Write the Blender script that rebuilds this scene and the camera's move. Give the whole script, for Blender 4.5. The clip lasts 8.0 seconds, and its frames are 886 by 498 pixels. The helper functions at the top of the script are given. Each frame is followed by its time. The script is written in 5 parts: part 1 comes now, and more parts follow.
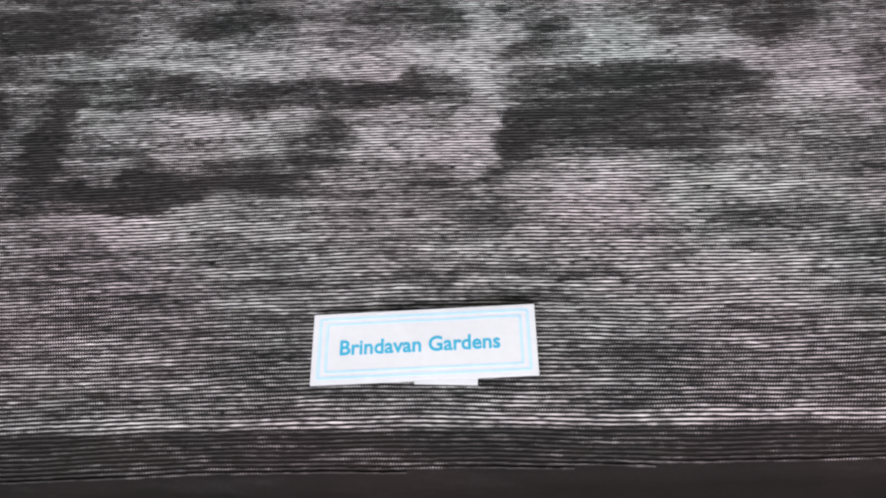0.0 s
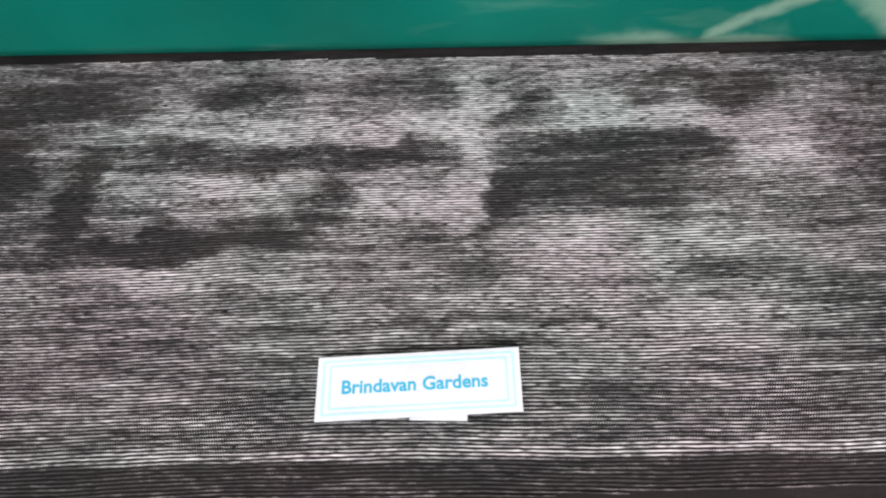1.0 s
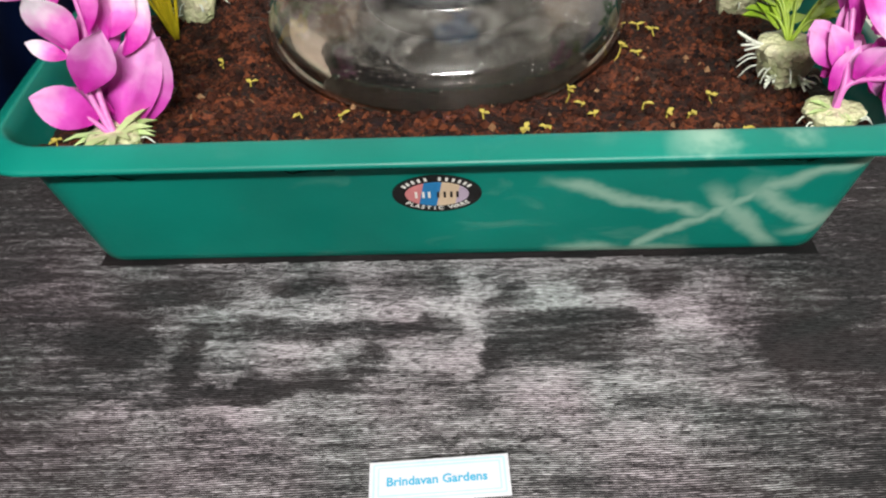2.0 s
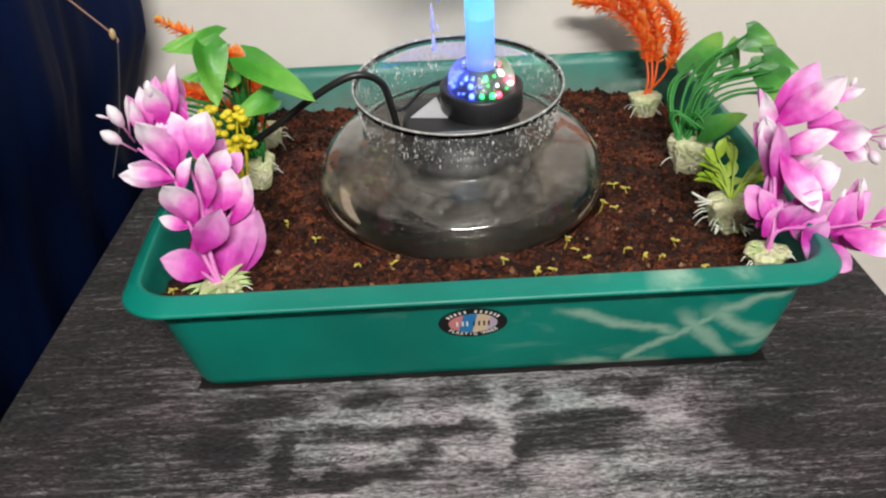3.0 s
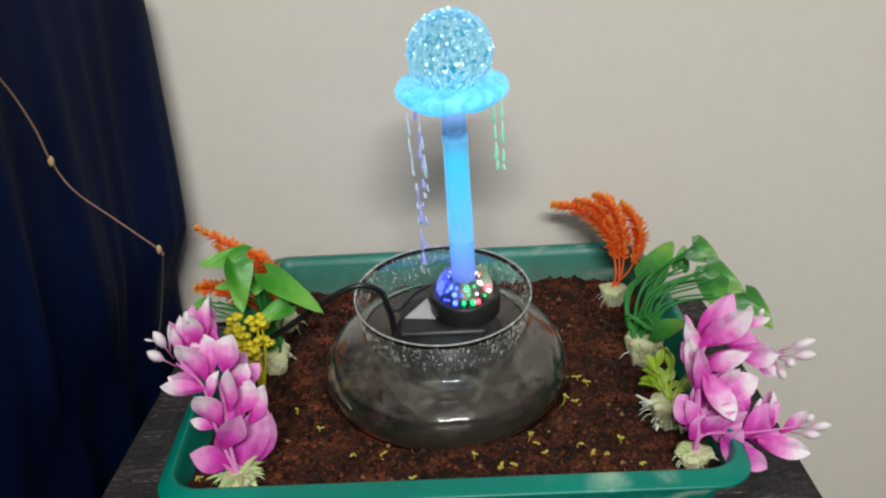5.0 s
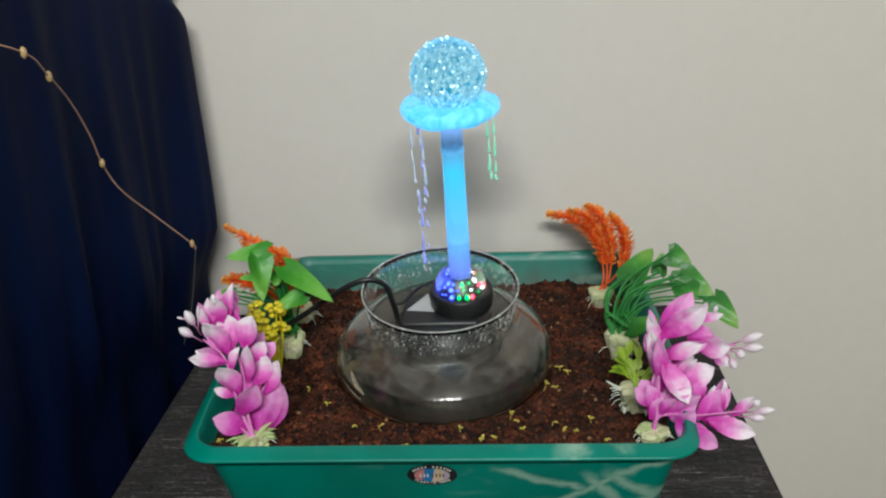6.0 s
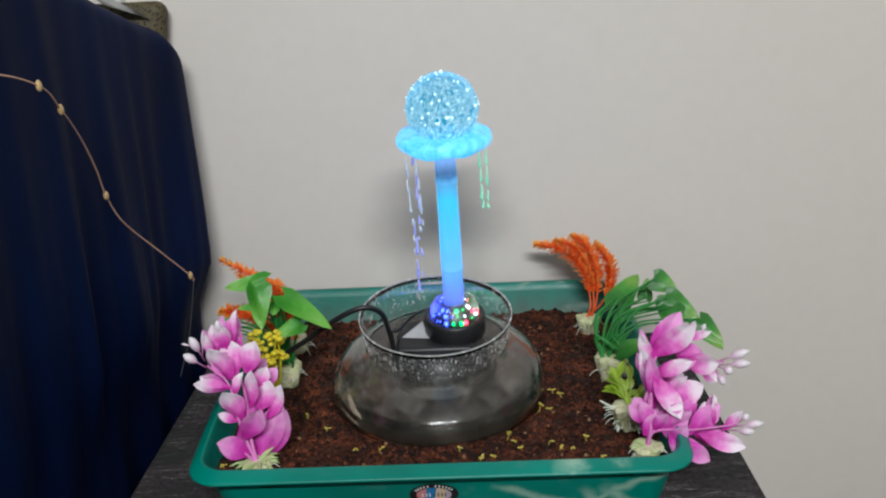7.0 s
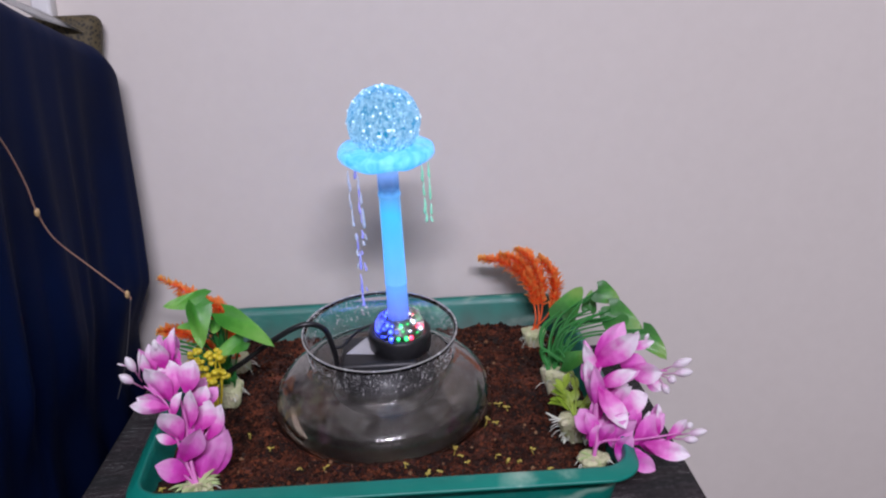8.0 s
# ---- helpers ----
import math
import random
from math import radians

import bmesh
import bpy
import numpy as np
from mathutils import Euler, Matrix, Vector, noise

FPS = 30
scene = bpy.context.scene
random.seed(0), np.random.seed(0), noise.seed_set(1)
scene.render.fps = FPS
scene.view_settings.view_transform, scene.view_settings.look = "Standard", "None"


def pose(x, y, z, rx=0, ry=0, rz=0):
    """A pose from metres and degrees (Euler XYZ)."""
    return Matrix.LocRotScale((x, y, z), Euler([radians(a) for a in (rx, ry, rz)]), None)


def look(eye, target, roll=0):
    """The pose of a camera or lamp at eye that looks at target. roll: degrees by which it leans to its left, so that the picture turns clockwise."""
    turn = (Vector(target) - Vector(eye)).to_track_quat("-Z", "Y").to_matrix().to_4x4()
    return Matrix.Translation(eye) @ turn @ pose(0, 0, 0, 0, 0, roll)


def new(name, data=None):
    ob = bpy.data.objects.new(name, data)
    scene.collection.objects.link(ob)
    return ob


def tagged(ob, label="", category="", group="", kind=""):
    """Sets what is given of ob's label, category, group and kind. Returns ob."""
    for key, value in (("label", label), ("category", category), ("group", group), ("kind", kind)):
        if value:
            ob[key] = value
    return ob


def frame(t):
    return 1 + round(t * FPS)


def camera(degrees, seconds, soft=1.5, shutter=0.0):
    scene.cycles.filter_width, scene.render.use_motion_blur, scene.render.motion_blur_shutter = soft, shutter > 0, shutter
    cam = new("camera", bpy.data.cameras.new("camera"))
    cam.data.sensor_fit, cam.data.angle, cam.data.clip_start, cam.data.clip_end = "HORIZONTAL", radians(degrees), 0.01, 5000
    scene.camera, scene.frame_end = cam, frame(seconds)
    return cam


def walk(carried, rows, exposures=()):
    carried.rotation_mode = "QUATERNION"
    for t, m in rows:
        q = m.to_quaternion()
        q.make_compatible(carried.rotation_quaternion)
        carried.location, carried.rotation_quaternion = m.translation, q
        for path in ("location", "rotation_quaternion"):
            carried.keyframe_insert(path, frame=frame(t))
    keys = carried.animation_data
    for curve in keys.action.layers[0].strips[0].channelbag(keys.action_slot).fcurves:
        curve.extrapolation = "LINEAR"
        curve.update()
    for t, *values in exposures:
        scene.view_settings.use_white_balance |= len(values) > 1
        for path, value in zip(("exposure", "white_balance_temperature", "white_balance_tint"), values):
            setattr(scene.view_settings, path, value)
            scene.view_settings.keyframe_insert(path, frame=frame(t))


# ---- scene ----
cam = camera(53.9, 8.0, 2.2)
PATH = [
    (0, (0.048, -0.086, 0.189), (-0.09, 1.038, -1.46), -5.5),
    (0.3, (0.046, -0.089, 0.193), (-0.095, 1.054, -1.438), -5.6),
    (0.5, (0.045, -0.091, 0.196), (-0.097, 1.051, -1.441), -5.6),
    (1, (0.051, -0.102, 0.205), (-0.083, 1.14, -1.358), -4.9),
    (1.5, (0.054, -0.139, 0.244), (-0.056, 1.279, -1.162), -3.7),
    (1.7, (0.053, -0.159, 0.261), (-0.049, 1.327, -1.074), -3.4),
    (2.8, (0.014, -0.285, 0.331), (0.008, 1.42, -0.715), -2.6),
    (3, (0.011, -0.294, 0.352), (0.013, 1.437, -0.65), -2.9),
    (3.5, (0.025, -0.277, 0.389), (0.024, 1.505, -0.52), -3.0),
    (4, (0.019, -0.315, 0.42), (0.012, 1.501, -0.417), -2.9),
    (4.5, (0.009, -0.334, 0.45), (-0.006, 1.503, -0.341), -3.2),
    (5, (0.05, -0.366, 0.469), (-0.003, 1.474, -0.314), -3.2),
    (5.2, (0.086, -0.385, 0.483), (-0.026, 1.446, -0.313), -3.2),
    (6.5, (0.081, -0.484, 0.49), (-0.044, 1.389, -0.2), -2.5),
    (7, (0.063, -0.489, 0.482), (0.006, 1.403, -0.165), -2.7),
    (7.5, (0.069, -0.489, 0.48), (0.091, 1.412, -0.141), -2.6),
    (8, (0.066, -0.485, 0.475), (0.132, 1.419, -0.135), -2.3),
]
walk(cam, [(t, look(eye, target, roll)) for t, eye, target, roll in PATH],
     [(0, 0.46, 6250, 13), (1.5, 0.72, 6400, 9), (3, 0.42, 6550, 9), (4, 0.02, 6420, 11), (4.5, -0.06, 6400, 11), (5, -0.10, 6450, 5), (6.5, -0.14, 6150, 2), (7.2, -0.15, 6000, 12), (8, -0.20, 5800, 27)])

# ---- light ----
world = bpy.data.worlds.new("world")
scene.world = world
world.use_nodes = True
world.node_tree.nodes["Background"].inputs[0].default_value = (0.9, 0.93, 1.0, 1)
world.node_tree.nodes["Background"].inputs[1].default_value = 0.03


def lamp(name, m, sx, sy, watts, colour):
    data = bpy.data.lights.new(name, "AREA")
    data.shape, data.size, data.size_y, data.energy, data.color = "RECTANGLE", sx, sy, watts, colour
    ob = new(name, data)
    ob.matrix_world = m
    return ob


LIGHT_AT = (0.20, -2.05, 1.84)
lamp("tube_glow", look(LIGHT_AT, (0.05, 0.2, 0.0)), 1.15, 0.10, 72, (1.0, 0.975, 0.95))


# ---- materials ----
def nodes_of(name):
    m = bpy.data.materials.new(name)
    m.use_nodes = True
    nt = m.node_tree
    return m, nt, nt.nodes["Principled BSDF"]


def node(nt, kind, **kw):
    n = nt.nodes.new(kind)
    for k, v in kw.items():
        if k == "op":
            n.operation = v
        elif k == "blend":
            n.blend_type = v
        else:
            n.inputs[k].default_value = v
    return n


def val(nt, op, a, b=None, c=None):
    n = nt.nodes.new("ShaderNodeMath")
    n.operation = op
    for i, s in enumerate((a, b, c)):
        if s is None:
            continue
        if isinstance(s, (int, float)):
            n.inputs[i].default_value = s
        else:
            nt.links.new(s, n.inputs[i])
    return n.outputs[0]


def ramp(nt, fac, stops):
    n = nt.nodes.new("ShaderNodeValToRGB")
    e = n.color_ramp.elements
    while len(e) < len(stops):
        e.new(0.5)
    for el, (p, c) in zip(e, stops):
        el.position, el.color = p, (*c, 1)
    nt.links.new(fac, n.inputs[0])
    return n.outputs[0]


def mixc(nt, fac, a, b, blend="MIX"):
    n = nt.nodes.new("ShaderNodeMix")
    n.data_type, n.blend_type = "RGBA", blend
    for s, i in ((fac, 0), (a, 6), (b, 7)):
        if isinstance(s, (int, float)):
            n.inputs[i].default_value = s
        elif isinstance(s, tuple):
            n.inputs[i].default_value = (*s, 1)
        else:
            nt.links.new(s, n.inputs[i])
    return n.outputs[2]


def noise_of(nt, scale, detail=4.0, stretch=(1, 1, 1), coord="Object", distort=0.0):
    tc = nt.nodes.new("ShaderNodeTexCoord")
    mp = node(nt, "ShaderNodeMapping")
    mp.inputs["Scale"].default_value = stretch
    nz = node(nt, "ShaderNodeTexNoise", Scale=scale, Detail=detail, Distortion=distort)
    nt.links.new(tc.outputs[coord], mp.inputs[0])
    nt.links.new(mp.outputs[0], nz.inputs["Vector"])
    return nz.outputs[0]


def bump(nt, bsdf, height, strength, distance):
    b = node(nt, "ShaderNodeBump", Strength=strength, Distance=distance)
    nt.links.new(height, b.inputs["Height"])
    nt.links.new(b.outputs[0], bsdf.inputs["Normal"])


def plain(name, dark, light, rough=0.5, metal=0.0, scale=40.0, fine=400.0, relief=0.15, depth=0.001, trans=0.0, spec=0.5):
    """A surface that varies between two colours at two scales, with a fine relief."""
    m, nt, b = nodes_of(name)
    big, small = noise_of(nt, scale), noise_of(nt, fine, 2.0)
    f = val(nt, "ADD", val(nt, "MULTIPLY", big, 0.7), val(nt, "MULTIPLY", small, 0.3))
    nt.links.new(ramp(nt, f, [(0.32, dark), (0.68, light)]), b.inputs["Base Color"])
    nt.links.new(val(nt, "ADD", val(nt, "MULTIPLY", big, 0.2), rough - 0.1), b.inputs["Roughness"])
    b.inputs["Metallic"].default_value = metal
    b.inputs["Specular IOR Level"].default_value = spec
    if trans:
        b.inputs["Subsurface Weight"].default_value = trans
        b.inputs["Subsurface Radius"].default_value = (0.004, 0.004, 0.004)
    if relief:
        bump(nt, b, small, relief, depth)
    return m


def petal_mat(name, base, mid, tip, rough=0.42, trans=0.1, through_light=0.14):
    """Dyed plastic or silk: the dye runs from the foot of each petal to its tip."""
    m, nt, b = nodes_of(name)
    uv = nt.nodes.new("ShaderNodeTexCoord")
    sep = nt.nodes.new("ShaderNodeSeparateXYZ")
    nt.links.new(uv.outputs["UV"], sep.inputs[0])
    f = val(nt, "ADD", sep.outputs[1], val(nt, "MULTIPLY", val(nt, "SUBTRACT", noise_of(nt, 130.0), 0.5), 0.5))
    info = nt.nodes.new("ShaderNodeNewGeometry")
    f = val(nt, "ADD", f, val(nt, "MULTIPLY", val(nt, "SUBTRACT", info.outputs["Random Per Island"], 0.5), 0.25))
    nt.links.new(ramp(nt, f, [(0.12, base), (0.42, mid), (0.76, tip)]), b.inputs["Base Color"])
    b.inputs["Roughness"].default_value = rough
    b.inputs["Subsurface Weight"].default_value = trans
    b.inputs["Subsurface Radius"].default_value = (0.003, 0.002, 0.003)
    veins = node(nt, "ShaderNodeTexWave", Scale=9.0, Distortion=1.5)
    nt.links.new(uv.outputs["UV"], veins.inputs["Vector"])
    bump(nt, b, veins.outputs[1], 0.25, 0.0006)
    thin = nt.nodes.new("ShaderNodeBsdfTranslucent")
    both = nt.nodes.new("ShaderNodeMixShader")
    both.inputs[0].default_value = through_light
    nt.links.new(b.inputs["Base Color"].links[0].from_socket, thin.inputs[0])
    nt.links.new(b.outputs[0], both.inputs[1])
    nt.links.new(thin.outputs[0], both.inputs[2])
    nt.links.new(both.outputs[0], nt.nodes["Material Output"].inputs[0])
    return m


def cloth_mat():
    """Black mesh cloth printed with worn planks: the pale weft shows where the print is worn."""
    m, nt, b = nodes_of("printed_mesh_cloth")
    tc = nt.nodes.new("ShaderNodeTexCoord")
    sep = nt.nodes.new("ShaderNodeSeparateXYZ")
    nt.links.new(tc.outputs["Object"], sep.inputs[0])
    wob = noise_of(nt, 42.0, 5.0, (0.6, 1.2, 1), distort=0.6)
    wob2 = noise_of(nt, 33.0, 5.0, (1.1, 0.8, 1), distort=0.4)
    x = val(nt, "ADD", sep.outputs[0], val(nt, "MULTIPLY", val(nt, "SUBTRACT", wob, 0.5), 0.05))
    y = val(nt, "ADD", sep.outputs[1], val(nt, "MULTIPLY", val(nt, "SUBTRACT", wob2, 0.5), 0.03))

    def blob(cx, cy, rx, ry, edge=0.9):
        d = val(nt, "SQRT", val(nt, "ADD", val(nt, "POWER", val(nt, "ABSOLUTE", val(nt, "DIVIDE", val(nt, "SUBTRACT", x, cx), rx)), 2.6),
                                val(nt, "POWER", val(nt, "ABSOLUTE", val(nt, "DIVIDE", val(nt, "SUBTRACT", y, cy), ry)), 2.6)))
        n = nt.nodes.new("ShaderNodeMapRange")
        n.interpolation_type = "SMOOTHSTEP"
        n.inputs[1].default_value, n.inputs[2].default_value = max(0.0, 1 - edge * 0.65), 1 + edge * 0.6
        n.inputs[3].default_value, n.inputs[4].default_value = 1, 0
        nt.links.new(d, n.inputs[0])
        return n.outputs[0]

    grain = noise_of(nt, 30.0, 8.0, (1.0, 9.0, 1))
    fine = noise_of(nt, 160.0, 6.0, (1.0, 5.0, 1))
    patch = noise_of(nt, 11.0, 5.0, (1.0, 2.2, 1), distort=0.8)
    wear_tone = val(nt, "ADD", val(nt, "ADD", val(nt, "MULTIPLY", grain, 1.15), val(nt, "MULTIPLY", fine, 0.75)), val(nt, "MULTIPLY", patch, 0.5))
    wear_tone = val(nt, "SUBTRACT", wear_tone, 0.67)
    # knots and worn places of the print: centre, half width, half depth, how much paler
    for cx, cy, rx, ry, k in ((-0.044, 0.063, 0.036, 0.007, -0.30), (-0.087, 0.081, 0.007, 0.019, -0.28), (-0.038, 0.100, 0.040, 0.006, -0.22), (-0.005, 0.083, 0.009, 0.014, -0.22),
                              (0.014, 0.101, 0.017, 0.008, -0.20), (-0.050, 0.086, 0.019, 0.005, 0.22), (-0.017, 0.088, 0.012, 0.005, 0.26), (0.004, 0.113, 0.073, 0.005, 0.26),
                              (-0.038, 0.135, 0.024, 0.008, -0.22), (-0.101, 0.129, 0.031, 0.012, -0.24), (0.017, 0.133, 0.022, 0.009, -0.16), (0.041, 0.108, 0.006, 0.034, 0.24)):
        wear_tone = val(nt, "ADD", wear_tone, val(nt, "MULTIPLY", blob(cx, cy, rx, ry), 1.28 * k))
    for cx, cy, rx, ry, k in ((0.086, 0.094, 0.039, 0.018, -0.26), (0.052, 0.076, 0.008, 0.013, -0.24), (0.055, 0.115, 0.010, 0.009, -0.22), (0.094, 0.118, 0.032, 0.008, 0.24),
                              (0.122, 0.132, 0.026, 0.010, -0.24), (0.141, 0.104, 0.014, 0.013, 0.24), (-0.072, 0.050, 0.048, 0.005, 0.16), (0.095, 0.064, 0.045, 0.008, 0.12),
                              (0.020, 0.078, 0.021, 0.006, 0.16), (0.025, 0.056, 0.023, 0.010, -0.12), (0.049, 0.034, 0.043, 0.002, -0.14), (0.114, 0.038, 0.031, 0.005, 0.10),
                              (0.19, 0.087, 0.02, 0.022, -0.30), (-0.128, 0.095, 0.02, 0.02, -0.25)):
        wear_tone = val(nt, "ADD", wear_tone, val(nt, "MULTIPLY", blob(cx, cy, rx, ry), 1.28 * k))
    # broad tone shifts: sides and front darker, right of centre paler
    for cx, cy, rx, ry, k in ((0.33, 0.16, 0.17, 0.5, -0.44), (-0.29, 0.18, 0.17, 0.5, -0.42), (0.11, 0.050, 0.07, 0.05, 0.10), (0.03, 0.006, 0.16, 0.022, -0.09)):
        wear_tone = val(nt, "ADD", wear_tone, val(nt, "MULTIPLY", blob(cx, cy, rx, ry, 1.5), k))
    # the dark warp breaks each thread into short dashes, staggered from row to row
    row = val(nt, "MULTIPLY", val(nt, "FLOOR", val(nt, "DIVIDE", sep.outputs[1], 0.00110)), 0.5)
    dash = val(nt, "SINE", val(nt, "MULTIPLY", val(nt, "ADD", val(nt, "DIVIDE", sep.outputs[0], 0.00066), row), 2 * math.pi))
    wear_tone = val(nt, "ADD", wear_tone, val(nt, "MULTIPLY", dash, 0.19))
    speck = noise_of(nt, 520.0, 3.0, (1.0, 1.6, 1))
    wear_tone = val(nt, "ADD", wear_tone, val(nt, "MULTIPLY", val(nt, "SUBTRACT", speck, 0.5), 0.5))
    # the woven border: two bright lines, then a dark hem towards the edge
    hem = val(nt, "SUBTRACT", sep.outputs[1], val(nt, "MULTIPLY", val(nt, "SUBTRACT", sep.outputs[0], 0.03), 0.035))
    for lo, hi, k in ((-0.0082, -0.0078, -0.34), (-0.0034, -0.0078, 0.3)):
        edge = nt.nodes.new("ShaderNodeMapRange")
        edge.inputs[1].default_value, edge.inputs[2].default_value, edge.inputs[3].default_value, edge.inputs[4].default_value = min(lo, hi), max(lo, hi), (1 if k < 0 else 0.0), (0 if k < 0 else 1.0)
        nt.links.new(hem, edge.inputs[0])
        if k < 0:
            wear_tone = val(nt, "ADD", wear_tone, val(nt, "MULTIPLY", edge.outputs[0], k))
        else:
            tri_w = val(nt, "SUBTRACT", 1.0, val(nt, "ABSOLUTE", val(nt, "SUBTRACT", val(nt, "MULTIPLY", edge.outputs[0], 2.0), 1.0)))
            wear_tone = val(nt, "ADD", wear_tone, val(nt, "MULTIPLY", tri_w, k))
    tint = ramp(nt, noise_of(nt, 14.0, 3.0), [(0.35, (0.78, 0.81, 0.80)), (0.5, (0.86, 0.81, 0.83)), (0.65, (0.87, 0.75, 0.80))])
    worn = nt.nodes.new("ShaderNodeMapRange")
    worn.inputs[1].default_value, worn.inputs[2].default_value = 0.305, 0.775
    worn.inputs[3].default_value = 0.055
    nt.links.new(wear_tone, worn.inputs[0])
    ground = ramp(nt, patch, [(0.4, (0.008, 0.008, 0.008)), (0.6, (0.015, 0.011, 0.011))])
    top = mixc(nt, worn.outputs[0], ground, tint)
    # the weft stands proud of the ground, which stays dark between the threads
    depth = nt.nodes.new("ShaderNodeMapRange")
    depth.inputs[1].default_value, depth.inputs[2].default_value = 0.00021, 0.00042
    nt.links.new(sep.outputs[2], depth.inputs[0])
    # the drop over the table edge takes this dark tone as well
    low = mixc(nt, 0.02, ground, top)
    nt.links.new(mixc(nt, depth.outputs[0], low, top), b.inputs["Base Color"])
    b.inputs["Roughness"].default_value = 0.8
    b.inputs["Specular IOR Level"].default_value = 0.12
    bump(nt, b, noise_of(nt, 900.0, 2.0), 0.4, 0.0006)
    return m


def tray_mat():
    """Moulded green plastic with pale marbled streaks."""
    m, nt, b = nodes_of("marbled_green_plastic")
    tc = nt.nodes.new("ShaderNodeTexCoord")
    sep = nt.nodes.new("ShaderNodeSeparateXYZ")
    nt.links.new(tc.outputs["Object"], sep.inputs[0])
    base = ramp(nt, noise_of(nt, 9.0, 3.0), [(0.35, (0.002, 0.165, 0.124)), (0.65, (0.004, 0.225, 0.170))])
    X, Z = sep.outputs[0], sep.outputs[2]
    soft = noise_of(nt, 30.0, 4.0)

    def streak(x0, z0, x1, z1, w):
        """A pale streak across the front, from one place to another."""
        ux, uz = x1 - x0, z1 - z0
        n = math.hypot(ux, uz)
        ux, uz = ux / n, uz / n
        dx, dz = val(nt, "SUBTRACT", X, x0), val(nt, "SUBTRACT", Z, z0)
        along = val(nt, "ADD", val(nt, "MULTIPLY", dx, ux), val(nt, "MULTIPLY", dz, uz))
        off = val(nt, "ABSOLUTE", val(nt, "SUBTRACT", val(nt, "ADD", val(nt, "MULTIPLY", dx, -uz), val(nt, "MULTIPLY", dz, ux)),
                                      val(nt, "MULTIPLY", val(nt, "SUBTRACT", soft, 0.5), 0.026)))
        n1 = nt.nodes.new("ShaderNodeMapRange")
        n1.interpolation_type = "SMOOTHSTEP"
        n1.inputs[1].default_value, n1.inputs[2].default_value, n1.inputs[3].default_value, n1.inputs[4].default_value = 0, 1.35 * w, 1, 0
        nt.links.new(off, n1.inputs[0])
        n2 = nt.nodes.new("ShaderNodeMapRange")
        n2.inputs[1].default_value, n2.inputs[2].default_value, n2.inputs[3].default_value, n2.inputs[4].default_value = n / 2 - 0.006, n / 2 + 0.012, 1, 0
        nt.links.new(val(nt, "ABSOLUTE", val(nt, "SUBTRACT", along, n / 2)), n2.inputs[0])
        return val(nt, "MULTIPLY", n1.outputs[0], n2.outputs[0])

    s = None
    for x0, z0, x1, z1, w in ((0.088, 0.003, 0.140, 0.05, 0.004), (0.05, 0.052, 0.118, 0.034, 0.005), (0.055, 0.004, 0.118, 0.001, 0.005), (0.125, 0.048, 0.155, 0.008, 0.006),
                              (0.14, 0.05, 0.195, 0.014, 0.006), (0.14, 0.05, 0.19, 0.066, 0.005), (0.165, 0.02, 0.2, 0.03, 0.005), (0.1, 0.0885, 0.15, 0.0945, 0.004)):
        k = streak(x0, z0, x1, z1, w)
        s = k if s is None else val(nt, "MAXIMUM", s, k)
    cloud = ramp(nt, noise_of(nt, 14.0, 6.0, (1, 1, 2.5), distort=1.5), [(0.6, (0, 0, 0)), (0.78, (0.5, 0.5, 0.5))])
    s = val(nt, "MULTIPLY", s, 0.50)
    streaks = val(nt, "MAXIMUM", s, val(nt, "MULTIPLY", cloud, 0.25))
    # inner back wall: mud smears, plus painted darkening where the lamp strikes it
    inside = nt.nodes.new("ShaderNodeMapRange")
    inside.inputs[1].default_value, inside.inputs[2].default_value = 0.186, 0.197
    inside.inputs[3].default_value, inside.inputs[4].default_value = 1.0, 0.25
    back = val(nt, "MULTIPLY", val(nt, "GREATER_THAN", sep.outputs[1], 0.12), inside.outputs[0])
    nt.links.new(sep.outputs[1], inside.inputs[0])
    mud_shade = val(nt, "MULTIPLY", back, val(nt, "MULTIPLY", noise_of(nt, 26.0, 5.0, (1, 1, 0.6)), 1.35))
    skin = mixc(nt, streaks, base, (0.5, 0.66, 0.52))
    nt.links.new(mixc(nt, mud_shade, skin, (0.03, 0.07, 0.05)), b.inputs["Base Color"])
    nt.links.new(val(nt, "ADD", 0.24, val(nt, "MULTIPLY", noise_of(nt, 60.0), 0.30)), b.inputs["Roughness"])
    b.inputs["Specular IOR Level"].default_value = 0.32
    bump(nt, b, noise_of(nt, 300.0, 3.0), 0.08, 0.001)
    return m


def soil_mat():
    m, nt, b = nodes_of("damp_soil")
    f = val(nt, "ADD", val(nt, "MULTIPLY", noise_of(nt, 35.0, 4.0), 0.5), val(nt, "MULTIPLY", noise_of(nt, 420.0, 4.0), 0.5))
    nt.links.new(ramp(nt, f, [(0.36, (0.004, 0.002, 0.0013)), (0.5, (0.022, 0.0068, 0.0034)), (0.64, (0.185, 0.046, 0.016))]), b.inputs["Base Color"])
    nt.links.new(ramp(nt, noise_of(nt, 30.0, 3.0), [(0.4, (0.45, 0.45, 0.45)), (0.6, (0.85, 0.85, 0.85))]), b.inputs["Roughness"])
    b.inputs["Specular IOR Level"].default_value = 0.25
    bump(nt, b, f, 0.9, 0.003)
    return m


